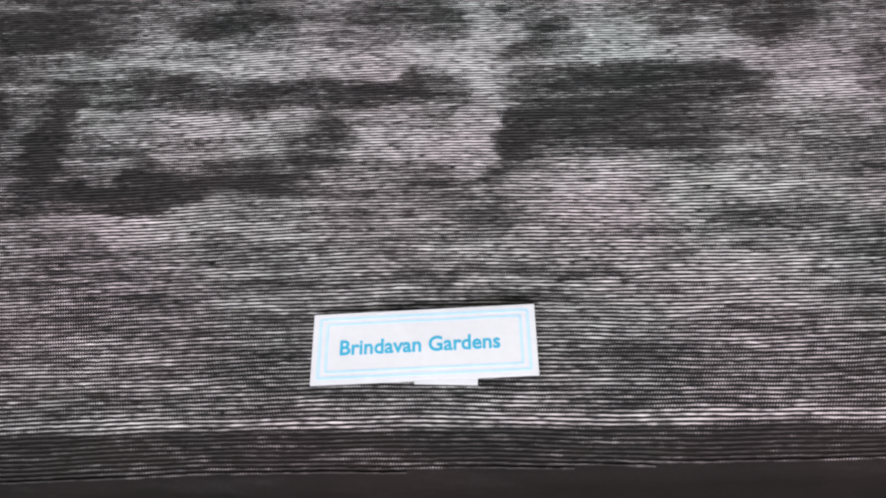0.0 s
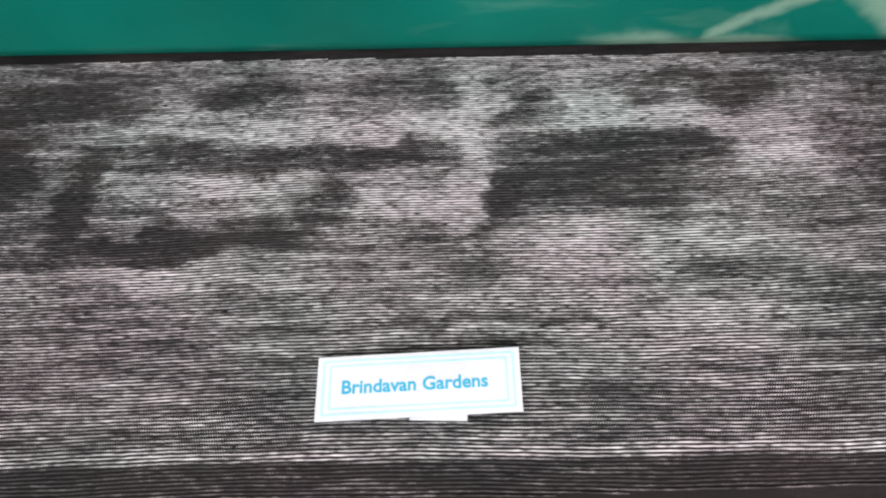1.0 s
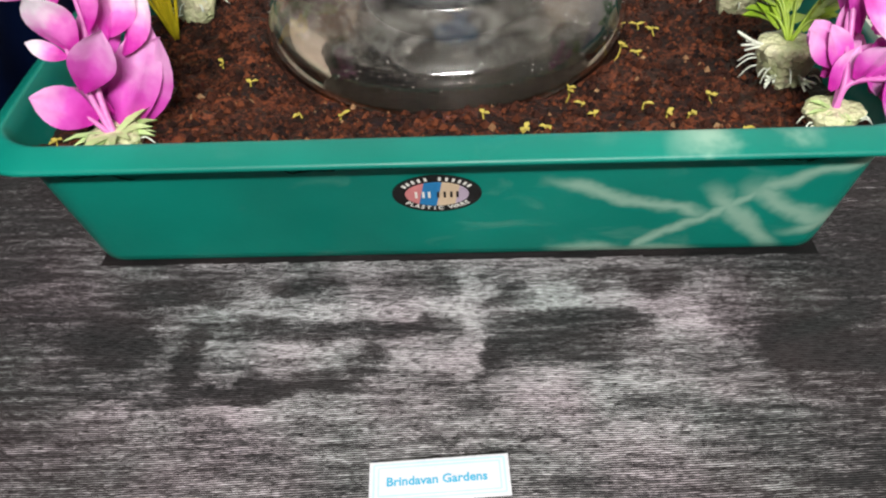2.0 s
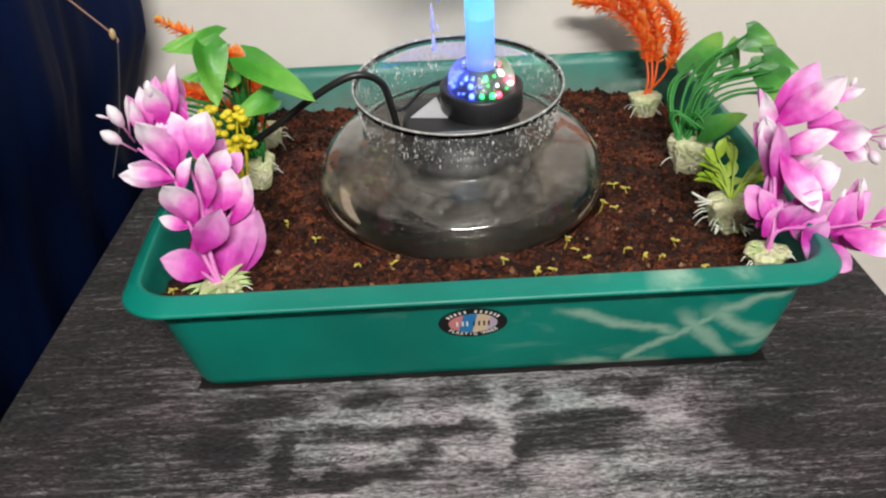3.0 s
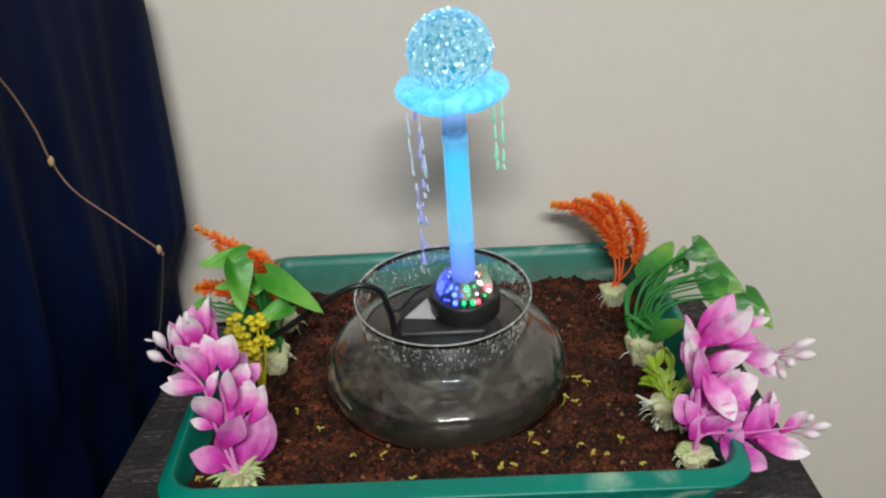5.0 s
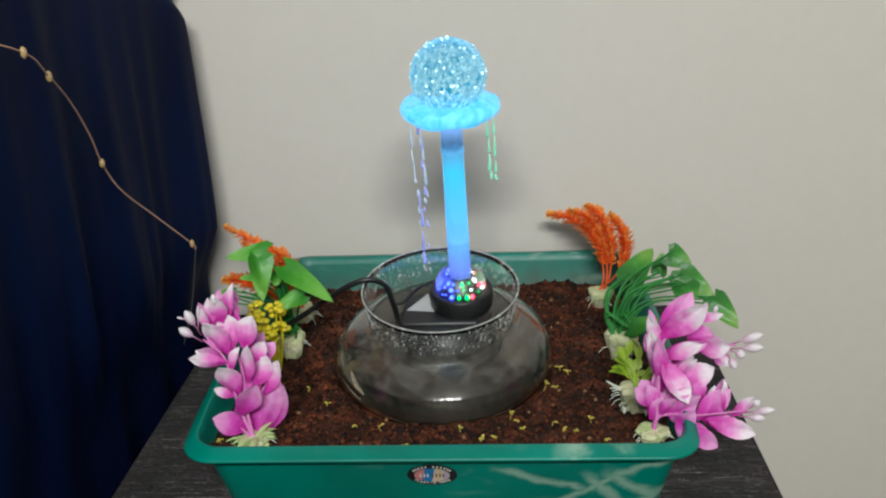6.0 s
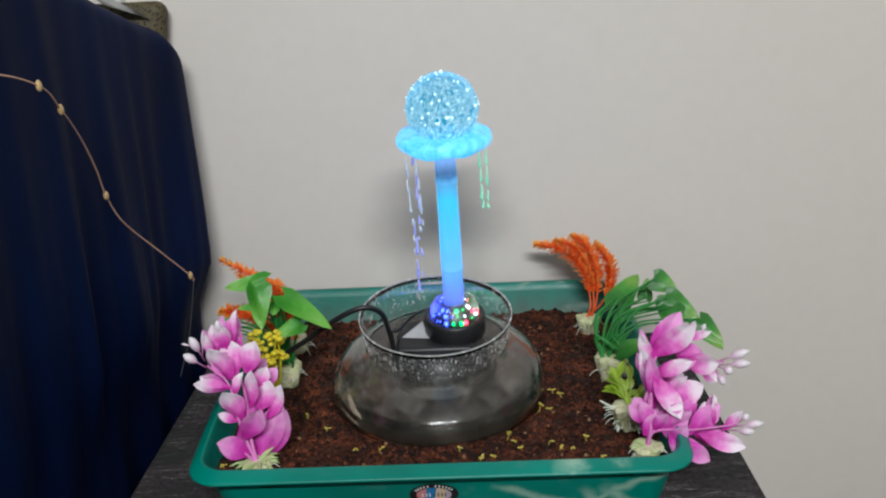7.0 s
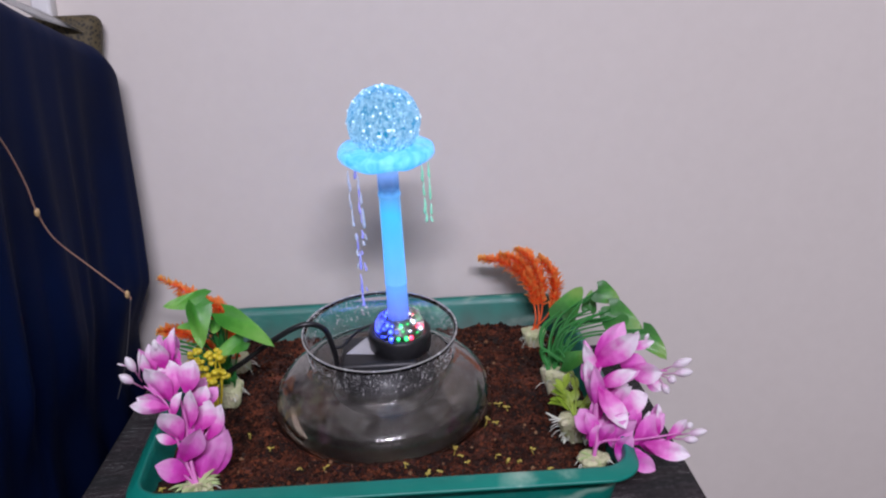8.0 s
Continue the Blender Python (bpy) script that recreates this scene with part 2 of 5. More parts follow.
def crumb_mat():
    m, nt, b = nodes_of("soil_crumb")
    info = nt.nodes.new("ShaderNodeNewGeometry")
    nt.links.new(ramp(nt, info.outputs["Random Per Island"], [(0.0, (0.006, 0.0024, 0.0018)), (0.6, (0.044, 0.0122, 0.0055)), (0.97, (0.130, 0.036, 0.014)), (1.0, (0.30, 0.18, 0.09))]), b.inputs["Base Color"])
    b.inputs["Roughness"].default_value = 0.85
    b.inputs["Specular IOR Level"].default_value = 0.2
    return m


def glass_mat(name, colour, ior, rough=0.0):
    m, nt, b = nodes_of(name)
    b.inputs["Base Color"].default_value = (*colour, 1)
    b.inputs["Transmission Weight"].default_value = 1.0
    b.inputs["IOR"].default_value = ior
    nt.links.new(val(nt, "ADD", rough, val(nt, "MULTIPLY", noise_of(nt, 60.0), 0.06)), b.inputs["Roughness"])
    return m


def self_lit_mat(name, a, c, power, scale=90.0, alpha=0.55):
    """Clear acrylic and water that emit colour themselves, in place of the diodes' light inside them."""
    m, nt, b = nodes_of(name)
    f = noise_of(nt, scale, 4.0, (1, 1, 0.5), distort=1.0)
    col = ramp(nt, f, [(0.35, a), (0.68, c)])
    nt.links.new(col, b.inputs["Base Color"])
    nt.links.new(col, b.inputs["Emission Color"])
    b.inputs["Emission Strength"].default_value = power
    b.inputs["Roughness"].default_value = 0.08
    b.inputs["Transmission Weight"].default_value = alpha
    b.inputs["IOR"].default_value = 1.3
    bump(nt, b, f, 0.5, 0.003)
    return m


def glow(name, colour, power):
    m, nt, b = nodes_of(name)
    b.inputs["Base Color"].default_value = (*colour, 1)
    b.inputs["Emission Color"].default_value = (*colour, 1)
    b.inputs["Emission Strength"].default_value = power
    b.inputs["Roughness"].default_value = 0.2
    return m


CLOTH = cloth_mat()
TRAY = tray_mat()
SOIL = soil_mat()
CRUMB = crumb_mat()
GLASS = glass_mat("bowl_glass", (0.97, 0.98, 0.97), 1.34)
WATER = glass_mat("cloudy_water", (0.58, 0.48, 0.40), 1.33)
WATER.node_tree.nodes["Principled BSDF"].inputs["Transmission Weight"].default_value = 0.993
BLACK = plain("black_plastic", (0.008, 0.008, 0.009), (0.02, 0.02, 0.022), 0.4)
RUBBER = plain("black_rubber", (0.006, 0.006, 0.007), (0.016, 0.016, 0.017), 0.35)
CARD = plain("white_card", (0.66, 0.67, 0.71), (0.73, 0.74, 0.78), 0.7, relief=0.05)
INK = plain("blue_ink", (0.02, 0.36, 0.58), (0.06, 0.45, 0.66), 0.7, relief=0)
PALE_INK = plain("pale_blue_ink", (0.42, 0.66, 0.86), (0.56, 0.76, 0.92), 0.7, relief=0)
PINK = petal_mat("pink_petal", (0.62, 0.03, 0.40), (0.84, 0.20, 0.64), (0.95, 0.84, 0.92))
MAGENTA = petal_mat("magenta_petal", (0.55, 0.02, 0.36), (0.72, 0.09, 0.54), (0.86, 0.40, 0.74))
PINK_STEM = plain("pink_stem", (0.55, 0.10, 0.40), (0.70, 0.25, 0.55), 0.4)
BUD = petal_mat("pale_bud", (0.66, 0.24, 0.5), (0.80, 0.55, 0.72), (0.88, 0.82, 0.86))
LEAF = petal_mat("green_leaf", (0.06, 0.30, 0.03), (0.13, 0.44, 0.05), (0.22, 0.52, 0.09), 0.3, 0.1, 0.15)
# leaf green with the shade of tilted leaves put into the dye
SHADED_LEAF = petal_mat("shaded_green_leaf", (0.035, 0.18, 0.028), (0.075, 0.30, 0.045), (0.20, 0.40, 0.07), 0.3, 0.1, 0.12)
STEM = plain("green_stem", (0.018, 0.15, 0.025), (0.045, 0.26, 0.05), 0.5, spec=0.3)
ORANGE = petal_mat("orange_frond", (1.0, 0.17, 0.02), (1.0, 0.24, 0.03), (0.98, 0.40, 0.10), 0.4, 0.1, 0.38)
AMBER = petal_mat("amber_tip", (0.92, 0.36, 0.03), (0.95, 0.42, 0.06), (0.96, 0.54, 0.14), 0.4, 0.1, 0.36)
YELLOW = plain("yellow_green_plastic", (0.52, 0.42, 0.010), (0.80, 0.66, 0.03), 0.4)
LIME = plain("lime_leaf", (0.22, 0.36, 0.02), (0.36, 0.48, 0.06), 0.4)
BULB = plain("cream_green_root_ball", (0.50, 0.58, 0.26), (0.78, 0.72, 0.50), 0.6, scale=70.0, fine=300.0, relief=1.0, depth=0.003)
ROOT = plain("white_rootlet", (0.66, 0.72, 0.55), (0.82, 0.84, 0.74), 0.6)
PALE_LEAF = plain("pale_green_collar", (0.40, 0.58, 0.20), (0.60, 0.72, 0.36), 0.5)
SPROUT = plain("yellow_sprout", (0.50, 0.40, 0.05), (0.66, 0.56, 0.12), 0.6)
WALL = plain("cream_wall_paint", (0.655, 0.610, 0.555), (0.700, 0.655, 0.600), 0.6, scale=1.6, fine=60.0, relief=0.06, depth=0.002)
# unseen walls, and the floor below, toned dark to limit bounced light
OTHER_WALL = plain("grey_green_wall_paint", (0.22, 0.22, 0.21), (0.27, 0.27, 0.26), 0.7, scale=2.5)
WHITE_PAINT = plain("white_paint", (0.72, 0.72, 0.70), (0.78, 0.78, 0.76), 0.5, scale=4.0)
FLOOR = plain("floor_tile", (0.16, 0.14, 0.12), (0.22, 0.19, 0.16), 0.4, scale=4.0)
WOOD = plain("dark_wood", (0.02, 0.014, 0.01), (0.05, 0.034, 0.022), 0.45, scale=12.0)
NAVY = plain("navy_satin", (0.0012, 0.0045, 0.023), (0.0030, 0.0105, 0.052), 0.60, scale=5.0, fine=700.0, relief=0.2, depth=0.0004, spec=0.05)
COPPER = plain("copper_wire", (0.50, 0.27, 0.19), (0.66, 0.40, 0.29), 0.4, metal=0.3)
RESIN = plain("amber_resin", (0.42, 0.28, 0.12), (0.6, 0.42, 0.2), 0.3)
GLOW_PIPE = self_lit_mat("self_lit_acrylic_pipe", (0.17, 0.48, 0.88), (0.27, 0.64, 0.92), 0.50, 35.0)
nt = GLOW_PIPE.node_tree
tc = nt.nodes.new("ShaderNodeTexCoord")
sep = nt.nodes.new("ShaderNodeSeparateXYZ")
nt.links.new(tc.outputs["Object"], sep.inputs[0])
# glow painted along the pipe: blue above the diodes, cyan higher, dim clear band
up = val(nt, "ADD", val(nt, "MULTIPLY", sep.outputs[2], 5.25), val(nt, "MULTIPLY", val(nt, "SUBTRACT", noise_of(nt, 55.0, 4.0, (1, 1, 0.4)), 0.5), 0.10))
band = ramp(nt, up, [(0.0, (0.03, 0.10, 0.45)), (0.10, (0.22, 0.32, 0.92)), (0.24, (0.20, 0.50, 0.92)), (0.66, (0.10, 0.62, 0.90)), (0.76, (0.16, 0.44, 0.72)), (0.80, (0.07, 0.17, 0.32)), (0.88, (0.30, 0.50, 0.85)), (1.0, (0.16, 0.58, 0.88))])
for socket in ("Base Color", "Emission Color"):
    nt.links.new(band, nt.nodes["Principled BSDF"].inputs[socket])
GLOW_DISC = self_lit_mat("self_lit_water_sheet", (0.09, 0.44, 0.84), (0.26, 0.71, 0.94), 0.54)
GLOW_BALL = self_lit_mat("self_lit_crackle_ball", (0.0, 0.24, 0.46), (0.62, 0.94, 1.0), 0.32, 320.0, 0.90)

# ---- shapes ----
def part(name, bm, material, parent=None, label="", smooth=True):
    mesh = bpy.data.meshes.new(name)
    bm.normal_update()
    bm.to_mesh(mesh)
    bm.free()
    if smooth:
        mesh.polygons.foreach_set("use_smooth", [True] * len(mesh.polygons))
    mesh.materials.append(material)
    ob = new(name, mesh)
    ob.parent = parent
    if label:
        tagged(ob, label)
    return ob


def thing(name, label, category, group="", kind="", at=(0, 0, 0)):
    ob = new(name)
    ob.empty_display_size = 0.02
    ob.matrix_world = at if isinstance(at, Matrix) else Matrix.Translation(at)
    return tagged(ob, label, category, group, kind)


def box(bm, c, s, bevel=0.0, m=None):
    r = bmesh.ops.create_cube(bm, size=1.0)
    vs = r["verts"]
    for v in vs:
        v.co = Vector((v.co.x * s[0] + c[0], v.co.y * s[1] + c[1], v.co.z * s[2] + c[2]))
    if bevel:
        es = list({e for v in vs for e in v.link_edges})
        r = bmesh.ops.bevel(bm, geom=es, offset=bevel, segments=3, affect="EDGES", profile=0.5)
        vs = list({v for f in r["faces"] for v in f.verts} | {v for v in vs if v.is_valid})
    if m is not None:
        for v in vs:
            v.co = m @ v.co
    return bm


def lathe(bm, profile, seg=64, m=None, closed=False):
    rings = []
    for r, z in profile:
        if r < 1e-6:
            rings.append([bm.verts.new((0, 0, z))])
        else:
            rings.append([bm.verts.new((r * math.cos(2 * math.pi * i / seg), r * math.sin(2 * math.pi * i / seg), z)) for i in range(seg)])
    pairs = list(zip(rings, rings[1:])) + ([(rings[-1], rings[0])] if closed else [])
    for a, b in pairs:
        for i in range(seg):
            j = (i + 1) % seg
            if len(a) == 1 and len(b) == 1:
                continue
            if len(a) == 1:
                bm.faces.new((a[0], b[j], b[i]))
            elif len(b) == 1:
                bm.faces.new((a[i], a[j], b[0]))
            else:
                bm.faces.new((a[i], a[j], b[j], b[i]))
    if m is not None:
        for ring in rings:
            for v in ring:
                v.co = m @ v.co
    return bm


def spline(pts, n):
    """A smooth line through the points."""
    p = [Vector(q) for q in pts]
    p = [2 * p[0] - p[1]] + p + [2 * p[-1] - p[-2]]
    out = []
    for i in range(1, len(p) - 2):
        for k in range(n):
            t = k / n
            a, b, c, d = p[i - 1], p[i], p[i + 1], p[i + 2]
            out.append(0.5 * (2 * b + (c - a) * t + (2 * a - 5 * b + 4 * c - d) * t * t + (3 * b - a - 3 * c + d) * t ** 3))
    return out + [p[-2]]


def tube(bm, pts, r0, r1=None, seg=8):
    r1 = r0 if r1 is None else r1
    rings, n = [], len(pts)
    side = None
    for i, p in enumerate(pts):
        d = (pts[min(i + 1, n - 1)] - pts[max(i - 1, 0)]).normalized()
        side = d.orthogonal().normalized() if side is None else (side - d * side.dot(d)).normalized()
        up = d.cross(side)
        r = r0 + (r1 - r0) * i / max(n - 1, 1)
        rings.append([bm.verts.new(p + r * (math.cos(2 * math.pi * k / seg) * side + math.sin(2 * math.pi * k / seg) * up)) for k in range(seg)])
    for a, b in zip(rings, rings[1:]):
        for k in range(seg):
            j = (k + 1) % seg
            bm.faces.new((a[k], a[j], b[j], b[k]))
    bm.faces.new(rings[0][::-1])
    bm.faces.new(rings[-1])
    return bm


def turn_to(d, roll=0.0):
    """A turn that lays the y axis along d, with z up as far as it can."""
    d = Vector(d).normalized()
    x = d.cross(Vector((0, 0, 1)))
    x = x.normalized() if x.length > 1e-4 else Vector((1, 0, 0))
    z = x.cross(d)
    m = Matrix((x, d, z)).transposed().to_4x4()
    return m @ Matrix.Rotation(roll, 4, "Y")


def blade(bm, foot, d, length, width, curl=0.3, cup=0.3, roll=0.0, heart=0.0, nu=7, nv=5, thick=0.0006, facing=None):
    """One petal or leaf from its foot along d; its shape has a fold, a curl and a thickness."""
    uv = bm.loops.layers.uv.verify()
    m = Matrix.Translation(foot) @ turn_to(d, roll)
    if facing is not None:
        ya = Vector(d).normalized()
        za = Vector(facing)
        za = (za - ya * za.dot(ya)).normalized()
        m = Matrix.Translation(foot) @ Matrix((ya.cross(za), ya, za)).transposed().to_4x4()
    grids = []
    for side in ((0, 1) if thick else (0,)):
        g = []
        for i in range(nu):
            t = i / (nu - 1)
            if heart:
                w = (1 - t) ** 0.62 * min(1.0, (t + 0.06) * 5) ** 0.6
            else:
                w = max(0.0, math.sin(math.pi * min(1, 0.05 + 0.95 * t) ** 1.22)) ** 0.74 if t < 1 else 0.05
                w = max(w, 0.10 * (1 - t))
            row = []
            for j in range(nv):
                s = 2 * j / (nv - 1) - 1
                x = s * w * width / 2
                yy = t * length - heart * length * 0.18 * abs(s) ** 1.5 * (1 - t) ** 3
                z = cup * abs(x) * (1.2 - abs(s) * 0.4) - curl * length * t * t + 0.03 * length * math.sin(6 * t + 3 * s)
                row.append((bm.verts.new(m @ Vector((x, yy, z - side * thick * (1 if 0 < i < nu - 1 and 0 < j < nv - 1 else 0.3)))), t, s))
            g.append(row)
        grids.append(g)
    for k, g in enumerate(grids):
        for i in range(nu - 1):
            for j in range(nv - 1):
                q = [g[i][j], g[i][j + 1], g[i + 1][j + 1], g[i + 1][j]]
                if k:
                    q.reverse()
                f = bm.faces.new([v[0] for v in q])
                for l, v in zip(f.loops, q):
                    l[uv].uv = (0.5 + 0.5 * v[2], v[1])
    return bm


def rounded(hx, hy, r, z, n=10, bow=0.0):
    """A rounded rectangle whose long sides bulge outwards a little."""
    out = []
    for cx, cy, a0 in ((hx - r, hy - r, 0), (-hx + r, hy - r, 90), (-hx + r, -hy + r, 180), (hx - r, -hy + r, 270)):
        for k in range(n + 1):
            a = radians(a0 + 90 * k / n)
            out.append([cx + r * math.cos(a), cy + r * math.sin(a), z])
        nx = {0: (-hx + r, hy), 90: (-hx, -hy + r), 180: (hx - r, -hy), 270: (hx, hy - r)}[a0]
        last = out[-1]
        for k in range(1, 12):
            out.append([last[0] + (nx[0] - last[0]) * k / 12, last[1] + (nx[1] - last[1]) * k / 12, z])
    for p in out:
        p[0] += math.copysign(bow, p[0]) * max(0, 1 - (p[1] / hy) ** 2) * min(1, abs(p[0]) / hx)
    return out


# ---- room ----
BACK, LEFT, RIGHT, FRONT, FLOOR_Z, CEIL_Z = 0.556, -2.1, 1.9, -2.5, -0.75, 2.0


def slab(name, lo, hi, material, label):
    bm = bmesh.new()
    box(bm, [(a + b) / 2 for a, b in zip(lo, hi)], [b - a for a, b in zip(lo, hi)])
    return tagged(part(name, bm, material, smooth=False), label, "wall" if "wall" in name else name, kind="structure")


slab("wall_north", (LEFT, BACK, FLOOR_Z), (RIGHT, BACK + 0.12, CEIL_Z), WALL, "cream painted plaster wall behind the table")
slab("wall_south", (LEFT, FRONT - 0.12, FLOOR_Z), (RIGHT, FRONT, CEIL_Z), OTHER_WALL, "unseen plain grey wall across the room, toned to limit bounced light")
slab("wall_west", (LEFT - 0.12, FRONT - 0.12, FLOOR_Z), (LEFT, BACK + 0.12, CEIL_Z), OTHER_WALL, "unseen plain grey side wall of the room, toned to limit bounced light")
slab("wall_east", (RIGHT, FRONT - 0.12, FLOOR_Z), (RIGHT + 0.12, BACK + 0.12, CEIL_Z), OTHER_WALL, "unseen plain grey side wall of the room, toned to limit bounced light")
slab("floor", (LEFT - 0.12, FRONT - 0.12, FLOOR_Z - 0.1), (RIGHT + 0.12, BACK + 0.12, FLOOR_Z), FLOOR, "plain brown tiled floor of the room")
slab("ceiling", (LEFT - 0.12, FRONT - 0.12, CEIL_Z), (RIGHT + 0.12, BACK + 0.12, CEIL_Z + 0.1), WHITE_PAINT, "plain white painted ceiling of the room")

bm = bmesh.new()
box(bm, (-0.334, BACK - 0.010, 0.62), (0.022, 0.02, 2.74), 0.004)
tagged(part("trim", bm, WHITE_PAINT), "white painted cable trunking upright on the wall", "trim", kind="structure")

fixture = thing("ceiling_light", "white batten light hanging under the ceiling", "lamp", at=(LIGHT_AT[0], LIGHT_AT[1] - 0.01, LIGHT_AT[2] + 0.05))
bm = bmesh.new()
box(bm, (0, 0, 0.05), (1.25, 0.08, 0.08), 0.008)
part("housing", bm, WHITE_PAINT, fixture)

# ---- table and cloth ----
TX0, TX1, TY0, TY1 = -0.272, 0.327, -0.0225, 0.55
table = thing("side_table", "dark wooden side table under a cloth", "table", at=((TX0 + TX1) / 2, (TY0 + TY1) / 2, FLOOR_Z))
hx, hy = (TX1 - TX0) / 2, (TY1 - TY0) / 2
bm = bmesh.new()
box(bm, (0, 0.011, 0.73), (2 * hx - 0.012, 2 * hy - 0.034, 0.036), 0.004)
part("tabletop", bm, WOOD, table)
for sx in (-1, 1):
    for sy in (-1, 1):
        bm = bmesh.new()
        box(bm, (sx * (hx - 0.05), sy * (hy - 0.05), 0.356), (0.04, 0.04, 0.712), 0.004)
        part("leg", bm, WOOD, table)

def slant(x):
    """The front hem runs a little askew to the table's back."""
    return 0.002 + 0.05 * (x - 0.03)


cloth = thing("tablecloth", "black mesh cloth printed with worn grey planks", "tablecloth")
bm = bmesh.new()
prof = [(0.0, 0.0)] + [(0.006 * math.sin(a), -0.006 + 0.006 * math.cos(a)) for a in [radians(15 * k) for k in range(1, 7)]] + [(0.006, -0.05), (0.007, -0.12), (0.009, -0.22)]
loops = []
for out, z in prof:
    pts = rounded(hx - 0.006 + out, hy - 0.006 + min(out, 0.008), 0.012 + out, z, 6)
    loops.append([bm.verts.new((p[0] + (TX0 + TX1) / 2, p[1] + (TY0 + TY1) / 2 + (slant(p[0] + (TX0 + TX1) / 2) if p[1] < 0 else 0), p[2] + 0.0002)) for p in pts])
for a, b in zip(loops, loops[1:]):
    for i in range(len(a)):
        j = (i + 1) % len(a)
        bm.faces.new((a[i], b[i], b[j], a[j]))
bm.faces.new(loops[0])
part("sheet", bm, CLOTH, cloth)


def weft():
    """The raised weft threads of the cloth, row upon row."""
    pitch, step = 0.00110, 0.0018
    rows, cols = int((TY1 + 0.040) / pitch), int((TX1 - TX0) / step)
    rng = np.random.default_rng(4)
    xs = np.linspace(TX0 + 0.004, TX1 - 0.004, cols)
    verts, faces = [], []
    for r in range(rows):
        y0 = -0.045 + r * pitch
        wav = y0 + (xs - 0.03) * 0.035 + 0.0009 * np.sin(xs * 31 + 1.3) + 0.00018 * np.sin(xs * 83 + y0 * 170) + 0.00008 * np.sin(xs * 210 - y0 * 330) + 0.00004 * rng.standard_normal(cols)
        w = 0.00034 + 0.00007 * rng.standard_normal(cols).clip(-1.5, 1.5)
        hgt = 0.00042 + 0.00007 * np.sin(np.arange(cols) * math.pi + r * math.pi) + 0.00006 * rng.standard_normal(cols)
        keep = (wav > TY0 + slant(xs) + 0.0025) & ((wav < 0.150) | (xs < -0.150) | (xs > 0.215))
        if not keep.any():
            continue
        base = sum(len(v) for v in verts)
        ring = np.stack([np.stack([xs, wav - w, np.zeros(cols)], 1), np.stack([xs, wav - 0.4 * w, hgt], 1), np.stack([xs, wav + 0.4 * w, hgt], 1),
                         np.stack([xs, wav + w, np.zeros(cols)], 1)], 1)
        verts.append(ring.reshape(-1, 3))
        i = np.nonzero(keep[:-1] & keep[1:])[0]
        for k in range(3):
            a = base + i * 4 + k
            faces.append(np.stack([a, a + 4, a + 5, a + 1], 1))
    v, f = np.concatenate(verts), np.concatenate(faces)
    mesh = bpy.data.meshes.new("weft")
    mesh.vertices.add(len(v))
    mesh.vertices.foreach_set("co", v.ravel())
    mesh.loops.add(f.size)
    mesh.loops.foreach_set("vertex_index", f.ravel().astype(np.int32))
    mesh.polygons.add(len(f))
    mesh.polygons.foreach_set("loop_start", np.arange(0, f.size, 4, dtype=np.int32))
    mesh.polygons.foreach_set("use_smooth", np.ones(len(f), dtype=bool))
    mesh.update(calc_edges=True)
    mesh.validate()
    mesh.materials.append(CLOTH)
    ob = new("weft", mesh)
    ob.parent = cloth
    return tagged(ob, "pale raised weft threads", kind="stuff")


weft()

# ---- name card ----
card = thing("name_card", "small white name card with a blue border lying on the cloth", "card",
             at=Matrix.Translation((0.0290, 0.0126, 0.0035)) @ Matrix.Rotation(radians(2.9), 4, "Z") @ Matrix.Rotation(radians(-2.0), 4, "Y") @ Matrix.Rotation(radians(3.0), 4, "X"))
CW, CH = 0.0542, 0.0186
bm = bmesh.new()
box(bm, (0, 0, 0), (CW, CH, 0.0008), 0.0001)
part("sheet", bm, CARD, card, smooth=False)
for inset, w, mat in ((0.0018, 0.0007, PALE_INK), (0.0036, 0.0006, PALE_INK)):
    bm = bmesh.new()
    a, b = CW / 2 - inset, CH / 2 - inset * 0.85
    for c, s in (((0, b, 0.00045), (2 * a, w, 0.00008)), ((0, -b, 0.00045), (2 * a, w, 0.00008)), ((a, 0, 0.00045), (w, 2 * b, 0.00008)), ((-a, 0, 0.00045), (w, 2 * b, 0.00008))):
        box(bm, c, s)
    part("border", bm, mat, card, smooth=False)


def text(name, body, size, material, parent, m, extrude=0.00006, bold=0.0):
    c = bpy.data.curves.new(name, "FONT")
    c.body, c.size, c.extrude, c.align_x, c.align_y, c.resolution_u = body, size, extrude, "CENTER", "CENTER", 3
    c.offset = bold
    c.materials.append(material)
    ob = new(name, c)
    ob.parent = parent
    ob.matrix_local = m
    return ob


text("printed_name", "Brindavan Gardens", 0.0054, INK, card, Matrix.Translation((-0.001, -0.0003, 0.00048)) @ Matrix.Diagonal((0.94, 1.0, 1, 1)), bold=0.00012)
bm = bmesh.new()
box(bm, (0.0058, -0.0066, -0.0014), (0.015, 0.006, 0.0006), 0.0001, Matrix.Rotation(radians(-4), 4, "Z"))
part("folded_tab", bm, CARD, card, smooth=False)

# ---- tray ----
TC = (0.0325, 0.3195)
HX, HY = 0.2050, 0.2115
tray = thing("planting_tray", "green marbled plastic tray filled with soil", "tray", at=Matrix.Translation((TC[0], TC[1], 0.0012)) @ Matrix.Rotation(radians(0.2), 4, "Z"))
bm = bmesh.new()
